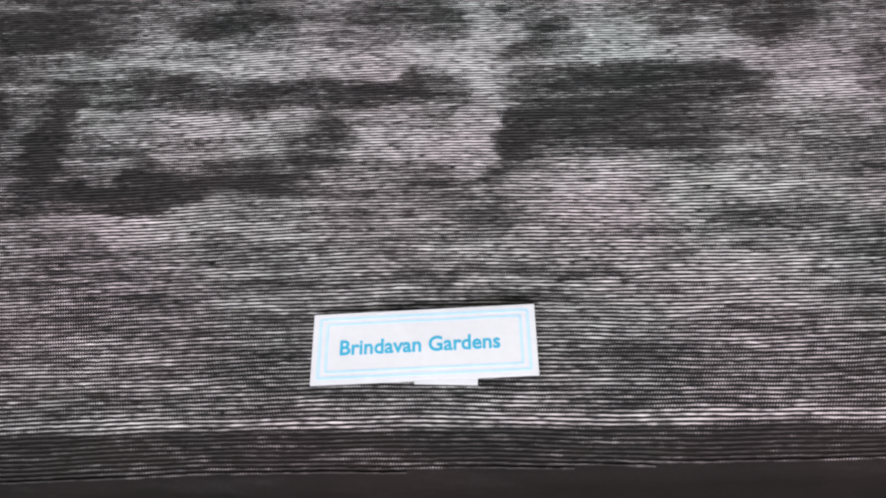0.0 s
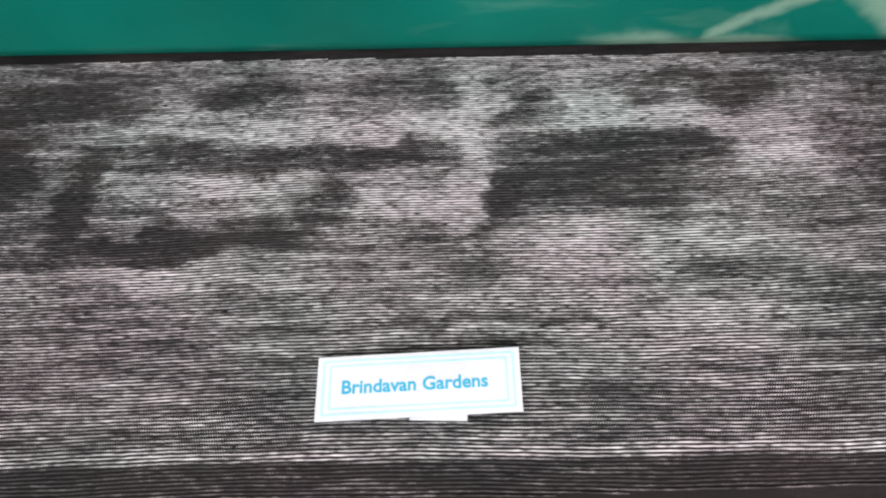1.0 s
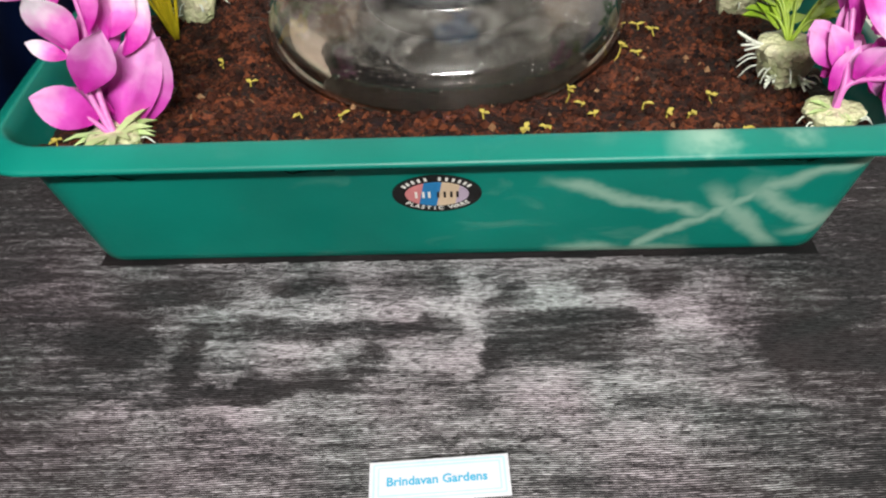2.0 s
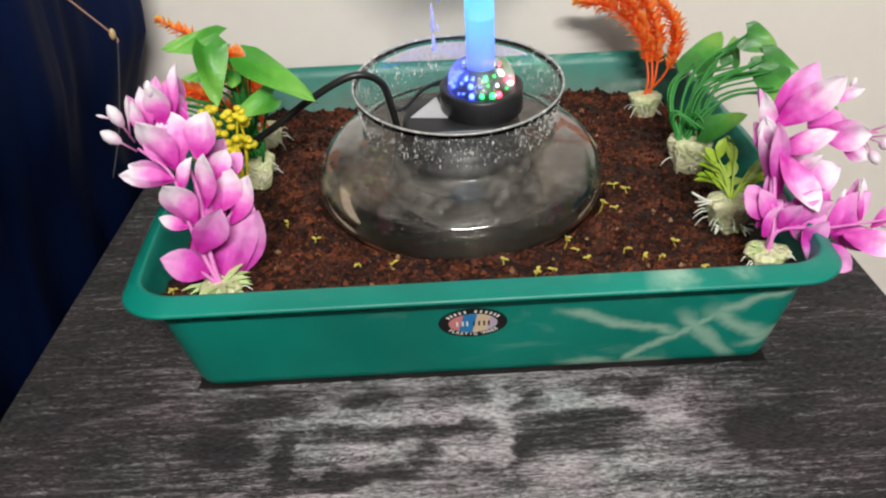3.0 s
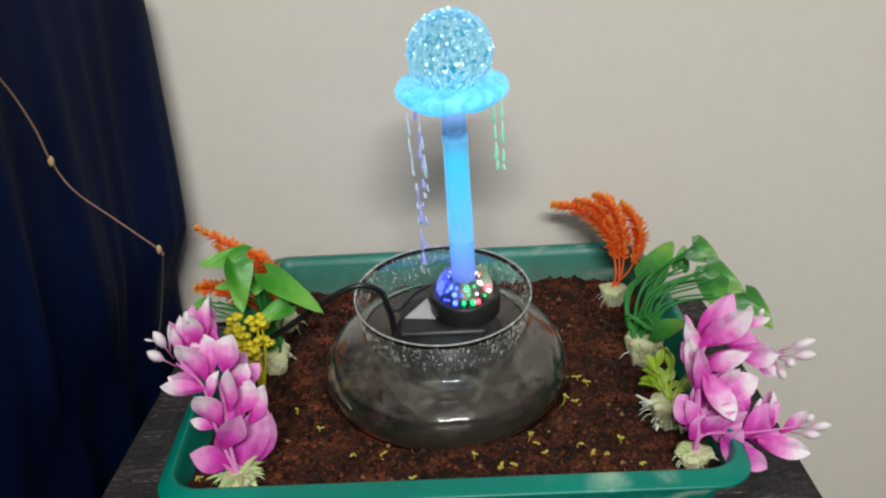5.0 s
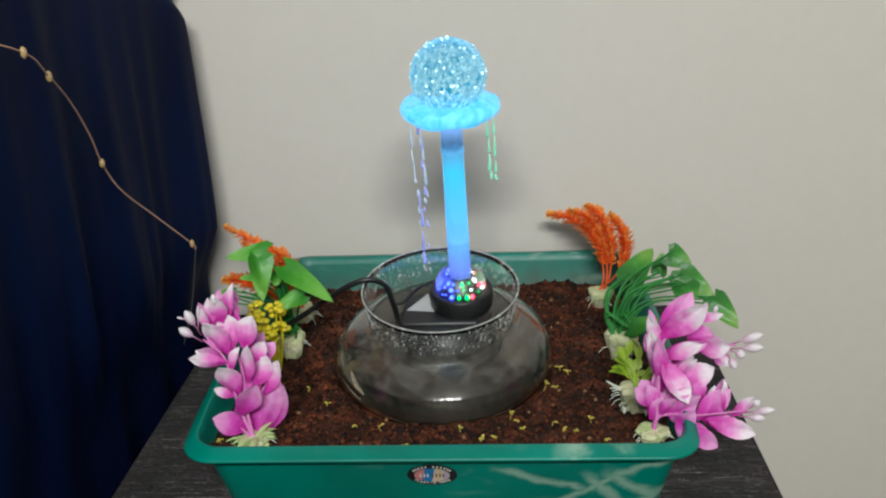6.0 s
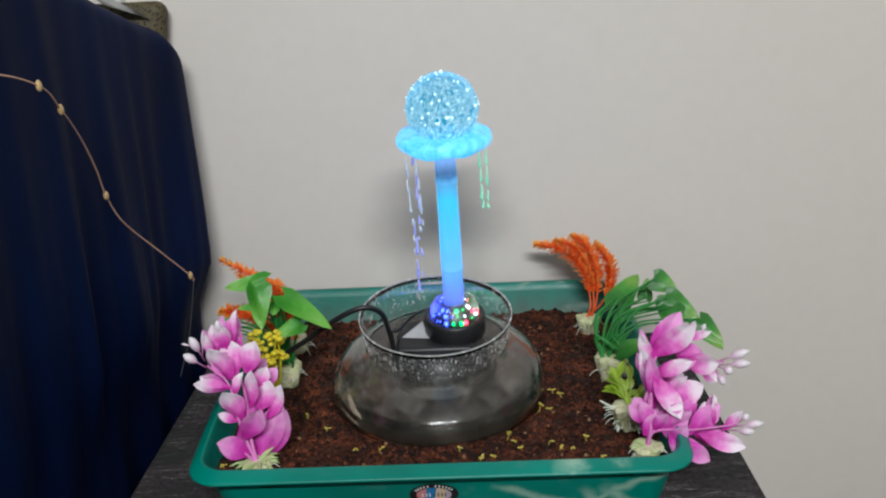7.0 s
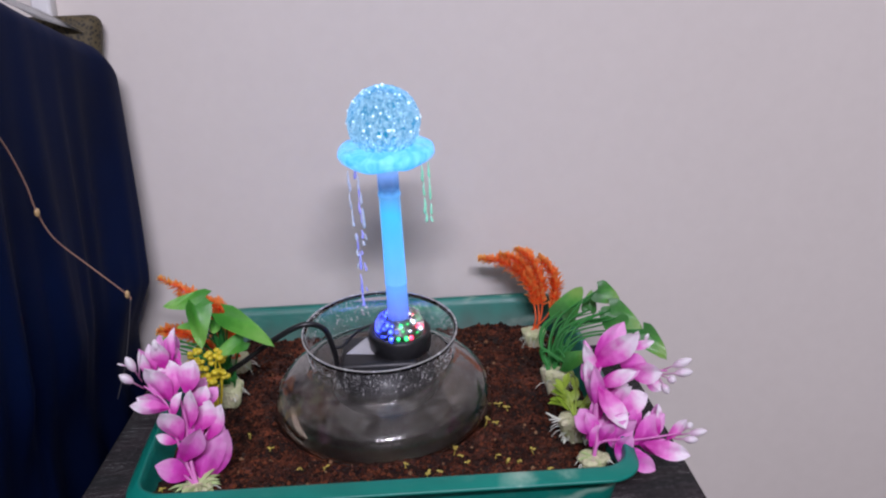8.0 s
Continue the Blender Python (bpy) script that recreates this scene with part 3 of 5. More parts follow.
prof = ((0.052, 0.0), (0.046, 0.0006), (0.0425, 0.003), (0.0405, 0.008), (0.0172, 0.079), (0.0156, 0.0848), (0.0140, 0.0862), (0.0022, 0.0840), (0.0002, 0.0826), (-0.0008, 0.0830), (-0.0008, 0.0846),
        (0.0006, 0.0856), (0.0118, 0.0886), (0.0138, 0.0888), (0.0156, 0.0878), (0.0182, 0.079), (0.043, 0.012), (0.048, 0.005), (0.062, 0.0035))
loops = [[bm.verts.new(p) for p in rounded(HX - 0.52 * i, HY - i, max(0.027 - 0.30 * i, 0.011), z, 10, 0.010 * min(1.0, 0.25 + z / 0.09))] for i, z in prof]
for a, b in zip(loops, loops[1:]):
    for i in range(len(a)):
        j = (i + 1) % len(a)
        bm.faces.new((a[i], a[j], b[j], b[i]))
bm.faces.new(loops[0][::-1])
bm.faces.new(loops[-1])
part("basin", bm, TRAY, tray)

# maker's label on the tray's front
tilt = math.atan2(0.0233, 0.071)
front = Matrix.Translation((0.0265 - TC[0], -HY + 0.0405 - (0.0520 - 0.008) * 0.328 - 0.0007, 0.0520)) @ Matrix.Rotation(radians(90) - tilt * -1, 4, "X")
sticker = new("maker_label")
sticker.parent = tray
sticker.matrix_local = front
tagged(sticker, "oval black label with blue and cream patches")


def oval(bm, a, b, z0, z1, x_lo=-1e9, x_hi=1e9, shear=0.0, n=48, y_lo=-1e9, y_hi=1e9):
    ring = []
    for k in range(n):
        t = 2 * math.pi * k / n
        x, y = a * math.cos(t), b * math.sin(t)
        y = min(max(y, y_lo), y_hi)
        x = min(max(x, x_lo + shear * y), x_hi + shear * y)
        ring.append((x, y))
    lo = [bm.verts.new((x, y, z0)) for x, y in ring]
    hi = [bm.verts.new((x, y, z1)) for x, y in ring]
    bm.faces.new(hi)
    bm.faces.new(lo[::-1])
    for i in range(n):
        j = (i + 1) % n
        bm.faces.new((lo[i], lo[j], hi[j], hi[i]))
    bmesh.ops.dissolve_degenerate(bm, dist=1e-6, edges=bm.edges[:])
    return bm


A, B = 0.0205, 0.0135
LABEL_BLACK = plain("label_black", (0.006, 0.005, 0.005), (0.012, 0.01, 0.01), 0.3)
LABEL_WHITE = plain("label_white", (0.7, 0.68, 0.62), (0.8, 0.78, 0.72), 0.4)
patches = (("patch", -1, -0.0072, 0.18, (0.62, 0.22, 0.22)), ("patch", -0.0072, 0.001, 0.18, (0.02, 0.20, 0.46)), ("patch", 0.001, 0.0095, 0.18, (0.66, 0.50, 0.34)), ("patch", 0.0095, 1, 0.18, (0.50, 0.40, 0.50)))
bm = bmesh.new()
oval(bm, A, B, 0, 0.0005)
part("oval", bm, LABEL_BLACK, sticker, smooth=False)
for nm, lo, hi, sh, col in patches:
    bm = bmesh.new()
    oval(bm, 0.0146, 0.0085, 0.0005, 0.0009, lo, hi, sh)
    part(nm, bm, plain("label_patch", tuple(0.85 * c for c in col), col, 0.4), sticker, smooth=False)
for x in (-0.0095, -0.0062, -0.0035, 0.0006, 0.0036, 0.0066, 0.0094):
    bm = bmesh.new()
    box(bm, (x, 0.0, 0.001), (0.0011, 0.0042, 0.0003))
    part("mark", bm, LABEL_BLACK if x > 0 else LABEL_WHITE, sticker, smooth=False)
word = "PLASTIC WARE"
for k, ch in enumerate(word):
    if ch == " ":
        continue
    a = radians(-142 + 104 * k / (len(word) - 1))
    p = Vector(((A - 0.0032) * math.cos(a), (B - 0.0027) * math.sin(a), 0.0006))
    slope = math.atan2((B - 0.0027) * math.cos(a), -(A - 0.0032) * math.sin(a))
    text("letter", ch, 0.0036, LABEL_WHITE, sticker, Matrix.Translation(p) @ Matrix.Rotation(slope, 4, "Z"), bold=0.00008)
for k in range(12):
    a = radians(148 - 116 * k / 11)
    if k == 5:
        continue
    bm = bmesh.new()
    slope = math.atan2(-(B - 0.0025) * math.cos(a), (A - 0.003) * math.sin(a))
    box(bm, (0, 0, 0), (0.0012, 0.0022, 0.0003), 0, Matrix.Translation(((A - 0.003) * math.cos(a), (B - 0.0025) * math.sin(a), 0.0006)) @ Matrix.Rotation(slope, 4, "Z"))
    part("mark", bm, LABEL_WHITE, sticker, smooth=False)

# ---- soil ----
BX, BY, BZ, BT = 0.0283, 0.3197, 0.0481, 8.14      # the bowl's foot and its tilt in degrees


def soil_z(x, y):
    z = float(np.interp(y, (0.11, 0.16, 0.22, 0.30, 0.50), (0.074, 0.067, 0.058, 0.056, 0.054)))
    z += 0.006 * noise.noise((x * 22, y * 22, 0.3)) + 0.0042 * noise.noise((x * 70, y * 70, 2.0)) + 0.0012 * noise.noise((x * 260, y * 260, 5.0))
    d = math.hypot(x - BX, y - BY)
    if d < 0.135:
        # the bowl's weight has pressed a hollow, shallow at its sides and deeper in front
        under = float(np.interp(d, (0, 0.070, 0.088, 0.100, 0.1065, 0.1100, 0.1125, 0.135), (0, 0, 0.0005, 0.004, 0.008, 0.011, 0.015, 0.046)))
        z = min(z, BZ + under + math.tan(radians(BT)) * (y - BY) - 0.0018)
    return z


bm = bmesh.new()
NX, NY = 190, 190
grid = {}
for i in range(NX + 1):
    for j in range(NY + 1):
        u, v = 2 * i / NX - 1, 2 * j / NY - 1
        y = v * (HY - 0.0195)
        x = u * (HX - 0.0120 + 0.008 * (1 - v * v))
        c = 0.024
        ax, ay = abs(x) - (HX - 0.0120 - c), abs(y) - (HY - 0.0185 - c)
        if ax > 0 and ay > 0 and math.hypot(ax, ay) > c:
            k = c / math.hypot(ax, ay)
            x, y = math.copysign(HX - 0.0120 - c + ax * k, x), math.copysign(HY - 0.0185 - c + ay * k, y)
        X, Y = x + TC[0], y + TC[1]
        grid[i, j] = bm.verts.new((X, Y, soil_z(X, Y)))
for i in range(NX):
    for j in range(NY):
        bm.faces.new((grid[i, j], grid[i + 1, j], grid[i + 1, j + 1], grid[i, j + 1]))
bmesh.ops.remove_doubles(bm, verts=bm.verts[:], dist=1e-5)
soil = tagged(part("soil", bm, SOIL), "damp reddish brown potting soil filling the tray", "soil", kind="stuff")

rng = random.Random(7)
ICO = ((0, 0, 1), (0.9, 0, 0.1), (0, 0.9, -0.1), (-0.9, 0, 0.1), (0, -0.9, 0), (0, 0, -0.8))
ICOF = ((0, 1, 2), (0, 2, 3), (0, 3, 4), (0, 4, 1), (5, 2, 1), (5, 3, 2), (5, 4, 3), (5, 1, 4))
cv, cf = [], []
for _ in range(12000):
    x, y = TC[0] + rng.uniform(-0.182, 0.182), TC[1] + rng.uniform(-0.187, 0.187)
    if math.hypot(x - BX, y - BY) < 0.110:
        continue
    r = rng.choice((0.0006, 0.0008, 0.001, 0.0013, 0.0017, 0.0026)) * rng.uniform(0.7, 1.3)
    z = soil_z(x, y) + 0.2 * r
    n = len(cv)
    spin = rng.uniform(0, 6.28)
    for a, b, c in ICO:
        a, b = a * math.cos(spin) - b * math.sin(spin), a * math.sin(spin) + b * math.cos(spin)
        cv.append((x + r * a * rng.uniform(0.7, 1.3), y + r * b * rng.uniform(0.7, 1.3), z + r * c))
    cf += [tuple(n + k for k in f) for f in ICOF]
mesh = bpy.data.meshes.new("soil_crumbs")
mesh.from_pydata(cv, [], cf)
mesh.materials.append(CRUMB)
tagged(new("soil_crumbs", mesh), "loose reddish crumbs scattered on the soil", "soil", kind="stuff")


def sprout(x, y, h, leaves):
    z = soil_z(x, y)
    h *= 0.7
    ob = thing("sprout", "tiny yellow seedling in the soil", "seedling", "seedlings in the soil", at=(x, y, z - 0.001))
    bm = bmesh.new()
    lean = Vector((rng.uniform(-0.4, 0.4), rng.uniform(-0.4, 0.1), 1)) * h
    tube(bm, spline([(0, 0, 0), lean * 0.5 + Vector((rng.uniform(-1, 1), 0, 0)) * h * 0.1, lean], 3), 0.00055, 0.00035, 5)
    part("stalk", bm, SPROUT, ob)
    for k in range(leaves):
        bm = bmesh.new()
        a = rng.uniform(0, 6.28)
        blade(bm, lean * rng.uniform(0.7, 1.0), (math.cos(a), math.sin(a), 0.3), rng.uniform(0.003, 0.0052), 0.0026, 0.2, 0.3, nu=4, nv=3)
        part("leaflet", bm, SPROUT, ob)


for x, y, h, n in ((0.124, 0.262, 0.022, 5), (0.151, 0.285, 0.010, 3), (0.143, 0.296, 0.008, 3), (0.092, 0.206, 0.020, 2), (0.129, 0.192, 0.008, 2), (0.163, 0.193, 0.012, 3),
                   (0.146, 0.171, 0.010, 4), (0.137, 0.172, 0.008, 3), (0.068, 0.160, 0.014, 4), (0.049, 0.175, 0.010, 2), (0.081, 0.165, 0.010, 3), (0.103, 0.181, 0.007, 2), (-0.099, 0.260, 0.007, 2),
                   (-0.042, 0.190, 0.006, 2), (-0.023, 0.189, 0.008, 2), (0.002, 0.154, 0.006, 2), (0.099, 0.197, 0.006, 2), (-0.156, 0.161, 0.008, 3), (0.170, 0.163, 0.006, 2), (0.137, 0.258, 0.007, 3), (-0.075, 0.225, 0.006, 2)):
    sprout(x, y, h, n)

# ---- bowl, water, pump ----
BOWL = Matrix.Translation((BX, BY, BZ)) @ Matrix.Rotation(radians(BT), 4, "X")
outer = [(0.0, 0.0), (0.0714, 0.0), (0.0898, 0.002), (0.1020, 0.0075), (0.1086, 0.0150), (0.1096, 0.0205), (0.1076, 0.0290), (0.1015, 0.0385), (0.0918, 0.0470), (0.0795, 0.0532), (0.0730, 0.0565), (0.0702, 0.0603), (0.0698, 0.0660),
         (0.0712, 0.0760), (0.0742, 0.0905), (0.0757, 0.0957)]
inner = [(0.0750, 0.0961), (0.0733, 0.0907), (0.0703, 0.0761), (0.0689, 0.0660), (0.0693, 0.0598), (0.0725, 0.0556), (0.0790, 0.0523), (0.0912, 0.0461), (0.1007, 0.0379), (0.1067, 0.0287), (0.1087, 0.0205), (0.1077, 0.0154),
         (0.1013, 0.0083), (0.0892, 0.003), (0.0711, 0.001), (0.0, 0.001)]
bowl = thing("glass_bowl", "squat clear glass bowl of water sunk in the soil", "bowl", at=BOWL)
bm = bmesh.new()
lathe(bm, outer + inner, 96)
glass = part("glass", bm, GLASS, bowl)
glass.visible_shadow = False
# pale ring on the rim: light caught by the glass, painted in, and lime
bm = bmesh.new()
ring = [Vector((0.0754 * math.cos(a), 0.0754 * math.sin(a), 0.0962)) for a in [2 * math.pi * k / 96 for k in range(97)]]
tube(bm, ring, 0.00075, seg=8)
PALE_RIM = plain("pale_rim_glass", (0.42, 0.42, 0.39), (0.82, 0.82, 0.78), 0.25, scale=160.0, fine=900.0)
PALE_RIM.node_tree.nodes["Principled BSDF"].inputs["Transmission Weight"].default_value = 0.35
part("rim", bm, PALE_RIM, bowl, "glass rim painted pale for caught light and dried lime")
bm = bmesh.new()
lathe(bm, [(0.0, 0.0022), (0.0690, 0.0022), (0.0868, 0.0042), (0.0984, 0.0092), (0.1045, 0.0160), (0.1055, 0.0207), (0.1036, 0.0284), (0.0985, 0.0365), (0.0, 0.0365)], 96)
water = tagged(part("water", bm, WATER), "cloudy still water inside the glass bowl", "water", kind="structure")
water.matrix_world = BOWL

# breath of mist and lime on the inner side of the neck and shoulder, thick in blotches and run down in streaks
MIST, nt, b = nodes_of("mist_film")
run = noise_of(nt, 420.0, 5.0, (1, 1, 0.25))
blotch = noise_of(nt, 60.0, 7.0, distort=1.5)
dots = noise_of(nt, 900.0, 3.0)
f = val(nt, "ADD", val(nt, "ADD", val(nt, "MULTIPLY", run, 0.5), val(nt, "MULTIPLY", blotch, 0.7)), val(nt, "MULTIPLY", dots, 0.75))
film = nt.nodes.new("ShaderNodeMapRange")
film.inputs[1].default_value, film.inputs[2].default_value, film.inputs[3].default_value, film.inputs[4].default_value = 0.90, 1.20, 0.0, 0.23
nt.links.new(f, film.inputs[0])
nt.links.new(film.outputs[0], b.inputs["Alpha"])
b.inputs["Base Color"].default_value = (0.34, 0.32, 0.29, 1)
b.inputs["Roughness"].default_value = 0.35
bump(nt, b, dots, 0.6, 0.001)
bm = bmesh.new()
lathe(bm, [(0.0988, 0.0370), (0.0889, 0.0457), (0.0786, 0.0519), (0.0721, 0.0552), (0.0689, 0.0596), (0.0685, 0.0660), (0.0699, 0.0761), (0.0728, 0.0900)], 96)
part("mist", bm, MIST, bowl, "grey mist and dried streaks on the glass").visible_shadow = False

# drops and lime specks on the neck and shoulder
bm_v, bm_f = [], []
for _ in range(2700):
    a = rng.uniform(0, 2 * math.pi)
    k = rng.random()
    if k < 0.68:
        t = rng.random()
        r, z = 0.0700 + 0.0046 * t, 0.067 + 0.025 * t
    else:
        i = rng.choice((6, 7, 8, 9))
        t = rng.random()
        r, z = outer[i][0] * (1 - t) + outer[i + 1][0] * t, outer[i][1] * (1 - t) + outer[i + 1][1] * t
    s = rng.choice((0.00018, 0.00024, 0.0003, 0.0004, 0.0006)) * rng.uniform(0.6, 1.2) * (1.0 if k < 0.68 else 0.75)
    n = len(bm_v)
    tall = rng.choice((1.0, 1.4, 2.2, 4.5)) if k < 0.68 else rng.choice((0.8, 1.0, 2.0))
    for u, v, w in ICO:
        bm_v.append(((r + s * u * 0.6) * math.cos(a) - s * v * math.sin(a), (r + s * u * 0.6) * math.sin(a) + s * v * math.cos(a), z + s * w * tall))
    bm_f += [tuple(n + q for q in f) for f in ICOF]
mesh = bpy.data.meshes.new("lime_speckle")
mesh.from_pydata(bm_v, [], bm_f)
mesh.polygons.foreach_set("use_smooth", [True] * len(mesh.polygons))
mesh.materials.append(plain("lime_speck", (0.55, 0.55, 0.53), (0.75, 0.75, 0.73), 0.2))
drops = tagged(new("lime_speckle", mesh), "fine dried water specks on the glass bowl", kind="stuff")
drops.parent = bowl

PUMP = BOWL @ Matrix.Translation((0.0, 0.0, 0.0025))
pump = thing("fountain_pump", "black submersible pump with a ring of coloured diodes", "pump", at=PUMP)
bm = bmesh.new()
lathe(bm, [(0.0, 0.002), (0.046, 0.002), (0.050, 0.005), (0.051, 0.034), (0.050, 0.039), (0.046, 0.043), (0.044, 0.052), (0.0, 0.052)], 48, Matrix.Translation((0.002, 0.016, 0)))
part("casing", bm, BLACK, pump)
bm = bmesh.new()
box(bm, (-0.002, 0.020, 0.0525), (0.078, 0.056, 0.0090), 0.0042)
part("cover", bm, BLACK, pump)
bm = bmesh.new()
tri = [(-0.036, 0.014), (-0.008, 0.011), (-0.016, 0.044)]
lo = [bm.verts.new((x, y, 0.0572)) for x, y in tri]
hi = [bm.verts.new((x, y, 0.0578)) for x, y in tri]
bm.faces.new(hi)
bm.faces.new(lo[::-1])
for i in range(3):
    bm.faces.new((lo[i], lo[(i + 1) % 3], hi[(i + 1) % 3], hi[i]))
part("warning_label", bm, plain("grey_label", (0.42, 0.42, 0.43), (0.55, 0.55, 0.56), 0.4), pump, "grey triangular label", smooth=False)
LEDC = Vector((0.0187, 0.0285, 0.0))
bm = bmesh.new()
lathe(bm, [(0.0, 0.055), (0.030, 0.055), (0.0315, 0.0565), (0.0315, 0.074), (0.030, 0.0755), (0.0262, 0.0755), (0.0255, 0.073), (0.016, 0.073), (0.0, 0.073)], 48, Matrix.Translation(LEDC))
part("light_ring", bm, BLACK, pump)
GLOWS = {k: glow(k + "_diode", c, p) for k, c, p in (("blue", (0.05, 0.09, 1.0), 7.0), ("orange", (1.0, 0.30, 0.05), 2.5), ("green", (0.02, 0.80, 0.12), 4.0), ("red", (1.0, 0.05, 0.10), 5.0), ("white", (0.80, 0.92, 0.90), 3.0))}
for row, (r, z, n) in enumerate(((0.0222, 0.0765, 20), (0.0196, 0.0815, 17), (0.0165, 0.0865, 13))):
    for k in range(n):
        a = radians(360 * (k + 0.5 * row + rng.uniform(-0.3, 0.3)) / n)
        c = math.cos(a)
        hue = "blue" if c < -0.42 else rng.choice(("orange", "blue", "blue")) if c < -0.08 else rng.choice(("green", "green", "green", "orange")) if c < 0.42 else rng.choice(("white", "red", "green", "white"))
        bm = bmesh.new()
        p = LEDC + Vector((r * c, r * math.sin(a), z + rng.uniform(-0.0015, 0.002)))
        s = rng.choice((0.6, 0.9, 1.25, 1.6))
        lathe(bm, [(0.0, -0.0012 * s), (0.0011 * s, -0.0008 * s), (0.0014 * s, 0.0002), (0.0010 * s, 0.0012 * s), (0.0, 0.0016 * s)], 10, Matrix.Translation(p))
        part("diode", bm, GLOWS[hue], pump, "small glowing %s diode" % hue)
bm = bmesh.new()
lathe(bm, [(0.0, 0.072), (0.0205, 0.072), (0.0195, 0.0790), (0.0155, 0.0805), (0.0140, 0.086), (0.0, 0.086)], 32, Matrix.Translation(LEDC))
part("diode_seat", bm, BLACK, pump)
bm = bmesh.new()
lathe(bm, [(0.0245, 0.073), (0.0255, 0.0745), (0.0248, 0.083), (0.0215, 0.0895), (0.0155, 0.093), (0.0145, 0.092), (0.0205, 0.088), (0.0236, 0.082), (0.0242, 0.0745)], 40, Matrix.Translation(LEDC), closed=True)
lens = part("lens", bm, glass_mat("wet_acrylic", (0.96, 0.98, 1.0), 1.3, 0.34), pump)
lens.visible_shadow = False

# cable: over the bowl's rim and down behind the leafy plant
cable = thing("pump_cable", "black rubber cable over the rim of the bowl", "cable")
bm = bmesh.new()
tube(bm, spline([(-0.0185, 0.334, 0.088), (-0.0195, 0.333, 0.104), (-0.022, 0.330, 0.118), (-0.027, 0.323, 0.138), (-0.0405, 0.3175, 0.1470), (-0.058, 0.316, 0.1435), (-0.084, 0.318, 0.128), (-0.110, 0.321, 0.109), (-0.135, 0.326, 0.092),
                 (-0.152, 0.345, 0.075), (-0.158, 0.37, 0.052)], 8), 0.0028, seg=12)
part("cord", bm, RUBBER, cable)
bm = bmesh.new()
tube(bm, spline([(-0.021, 0.331, 0.115), (-0.012, 0.334, 0.114), (0.002, 0.352, 0.121), (0.018, 0.362, 0.124), (0.034, 0.360, 0.122)], 8), 0.0016, seg=10)
part("lead", bm, RUBBER, cable, "thin black lead to the diode ring")

# ---- fountain ----
foot, head = Vector((0.0470, 0.3375, 0.131)), Vector((0.0444, 0.3130, 0.3175))
axis = (head - foot).normalized()
STAND = Matrix.Translation(foot) @ Vector((0, 0, 1)).rotation_difference(axis).to_matrix().to_4x4()
L = (head - foot).length
fountain = thing("bubble_fountain", "clear acrylic bubble fountain with a cyan glow put into its materials", "fountain", at=STAND)
bm = bmesh.new()
lathe(bm, [(0.0, 0.0), (0.0108, 0.0), (0.0109, 0.004), (0.0107, 0.05), (0.0111, 0.0505), (0.0111, 0.053), (0.0107, 0.0535), (0.0103, L - 0.045), (0.0110, L - 0.0445), (0.0110, L - 0.041), (0.0103, L - 0.04), (0.0103, L - 0.012), (0.016, L - 0.006), (0.0, L - 0.005)], 32)
part("pipe", bm, GLOW_PIPE, fountain, "acrylic pipe with a cyan glow painted in")
bm = bmesh.new()
lathe(bm, [(0.0, L - 0.006), (0.024, L - 0.0075), (0.036, L - 0.0080), (0.0425, L - 0.0062), (0.0448, L - 0.001), (0.0440, L + 0.0035), (0.0405, L + 0.0062), (0.034, L + 0.0072), (0.0, L + 0.0075)], 72)
for v in bm.verts:
    r = math.hypot(v.co.x, v.co.y)
    a = math.atan2(v.co.y, v.co.x)
    v.co.z += 0.0016 * (r / 0.046) ** 3 * noise.noise((2.5 * math.cos(a), 2.5 * math.sin(a), 1.7)) * 2
    v.co.xy *= 1 + 0.05 * noise.noise((2.2 * math.cos(a), 2.2 * math.sin(a), 8.1)) + 0.006 * noise.noise((9 * math.cos(a), 9 * math.sin(a), 2.1))
part("water_disc", bm, GLOW_DISC, fountain, "sheet of spilling water with a cyan glow painted in")
bm = bmesh.new()
bmesh.ops.create_icosphere(bm, subdivisions=5, radius=0.0335)
for v in bm.verts:
    n = v.co.normalized()
    v.co *= 1 + 0.035 * noise.noise(n * 9) + 0.03 * noise.noise(n * 21)
    v.co.z += L + 0.028
part("crackle_ball", bm, GLOW_BALL, fountain, "bubbled clear ball under a film of water")
# small bubbles whose own pale emission makes the ball's white glints
bm = bmesh.new()
for _ in range(170):
    n = Vector((rng.gauss(0, 1), rng.gauss(0, 1), rng.gauss(0.2, 1))).normalized()
    if n.z < -0.35:
        continue
    bmesh.ops.create_icosphere(bm, subdivisions=1, radius=rng.choice((0.0003, 0.0005, 0.0008, 0.0014)) * rng.uniform(0.7, 1.2), matrix=Matrix.Translation(n * 0.0338 + Vector((0, 0, L + 0.028))))
part("bubble_film", bm, glow("glint_bubble", (0.75, 0.95, 1.0), 0.9), fountain, "clinging bubbles that glow as the ball's glints")

# falling water under the disc
# each drop carries its own faint tinted glow in place of diode light
TINTS = {"b": self_lit_mat("violet_self_lit_water", (0.30, 0.34, 0.90), (0.55, 0.55, 0.95), 0.30, 300.0, 0.7), "g": self_lit_mat("green_self_lit_water", (0.2, 0.7, 0.45), (0.5, 0.9, 0.7), 0.30, 300.0, 0.7), "c": self_lit_mat("pale_self_lit_water", (0.45, 0.55, 0.75), (0.8, 0.86, 0.92), 0.22, 300.0, 0.75)}
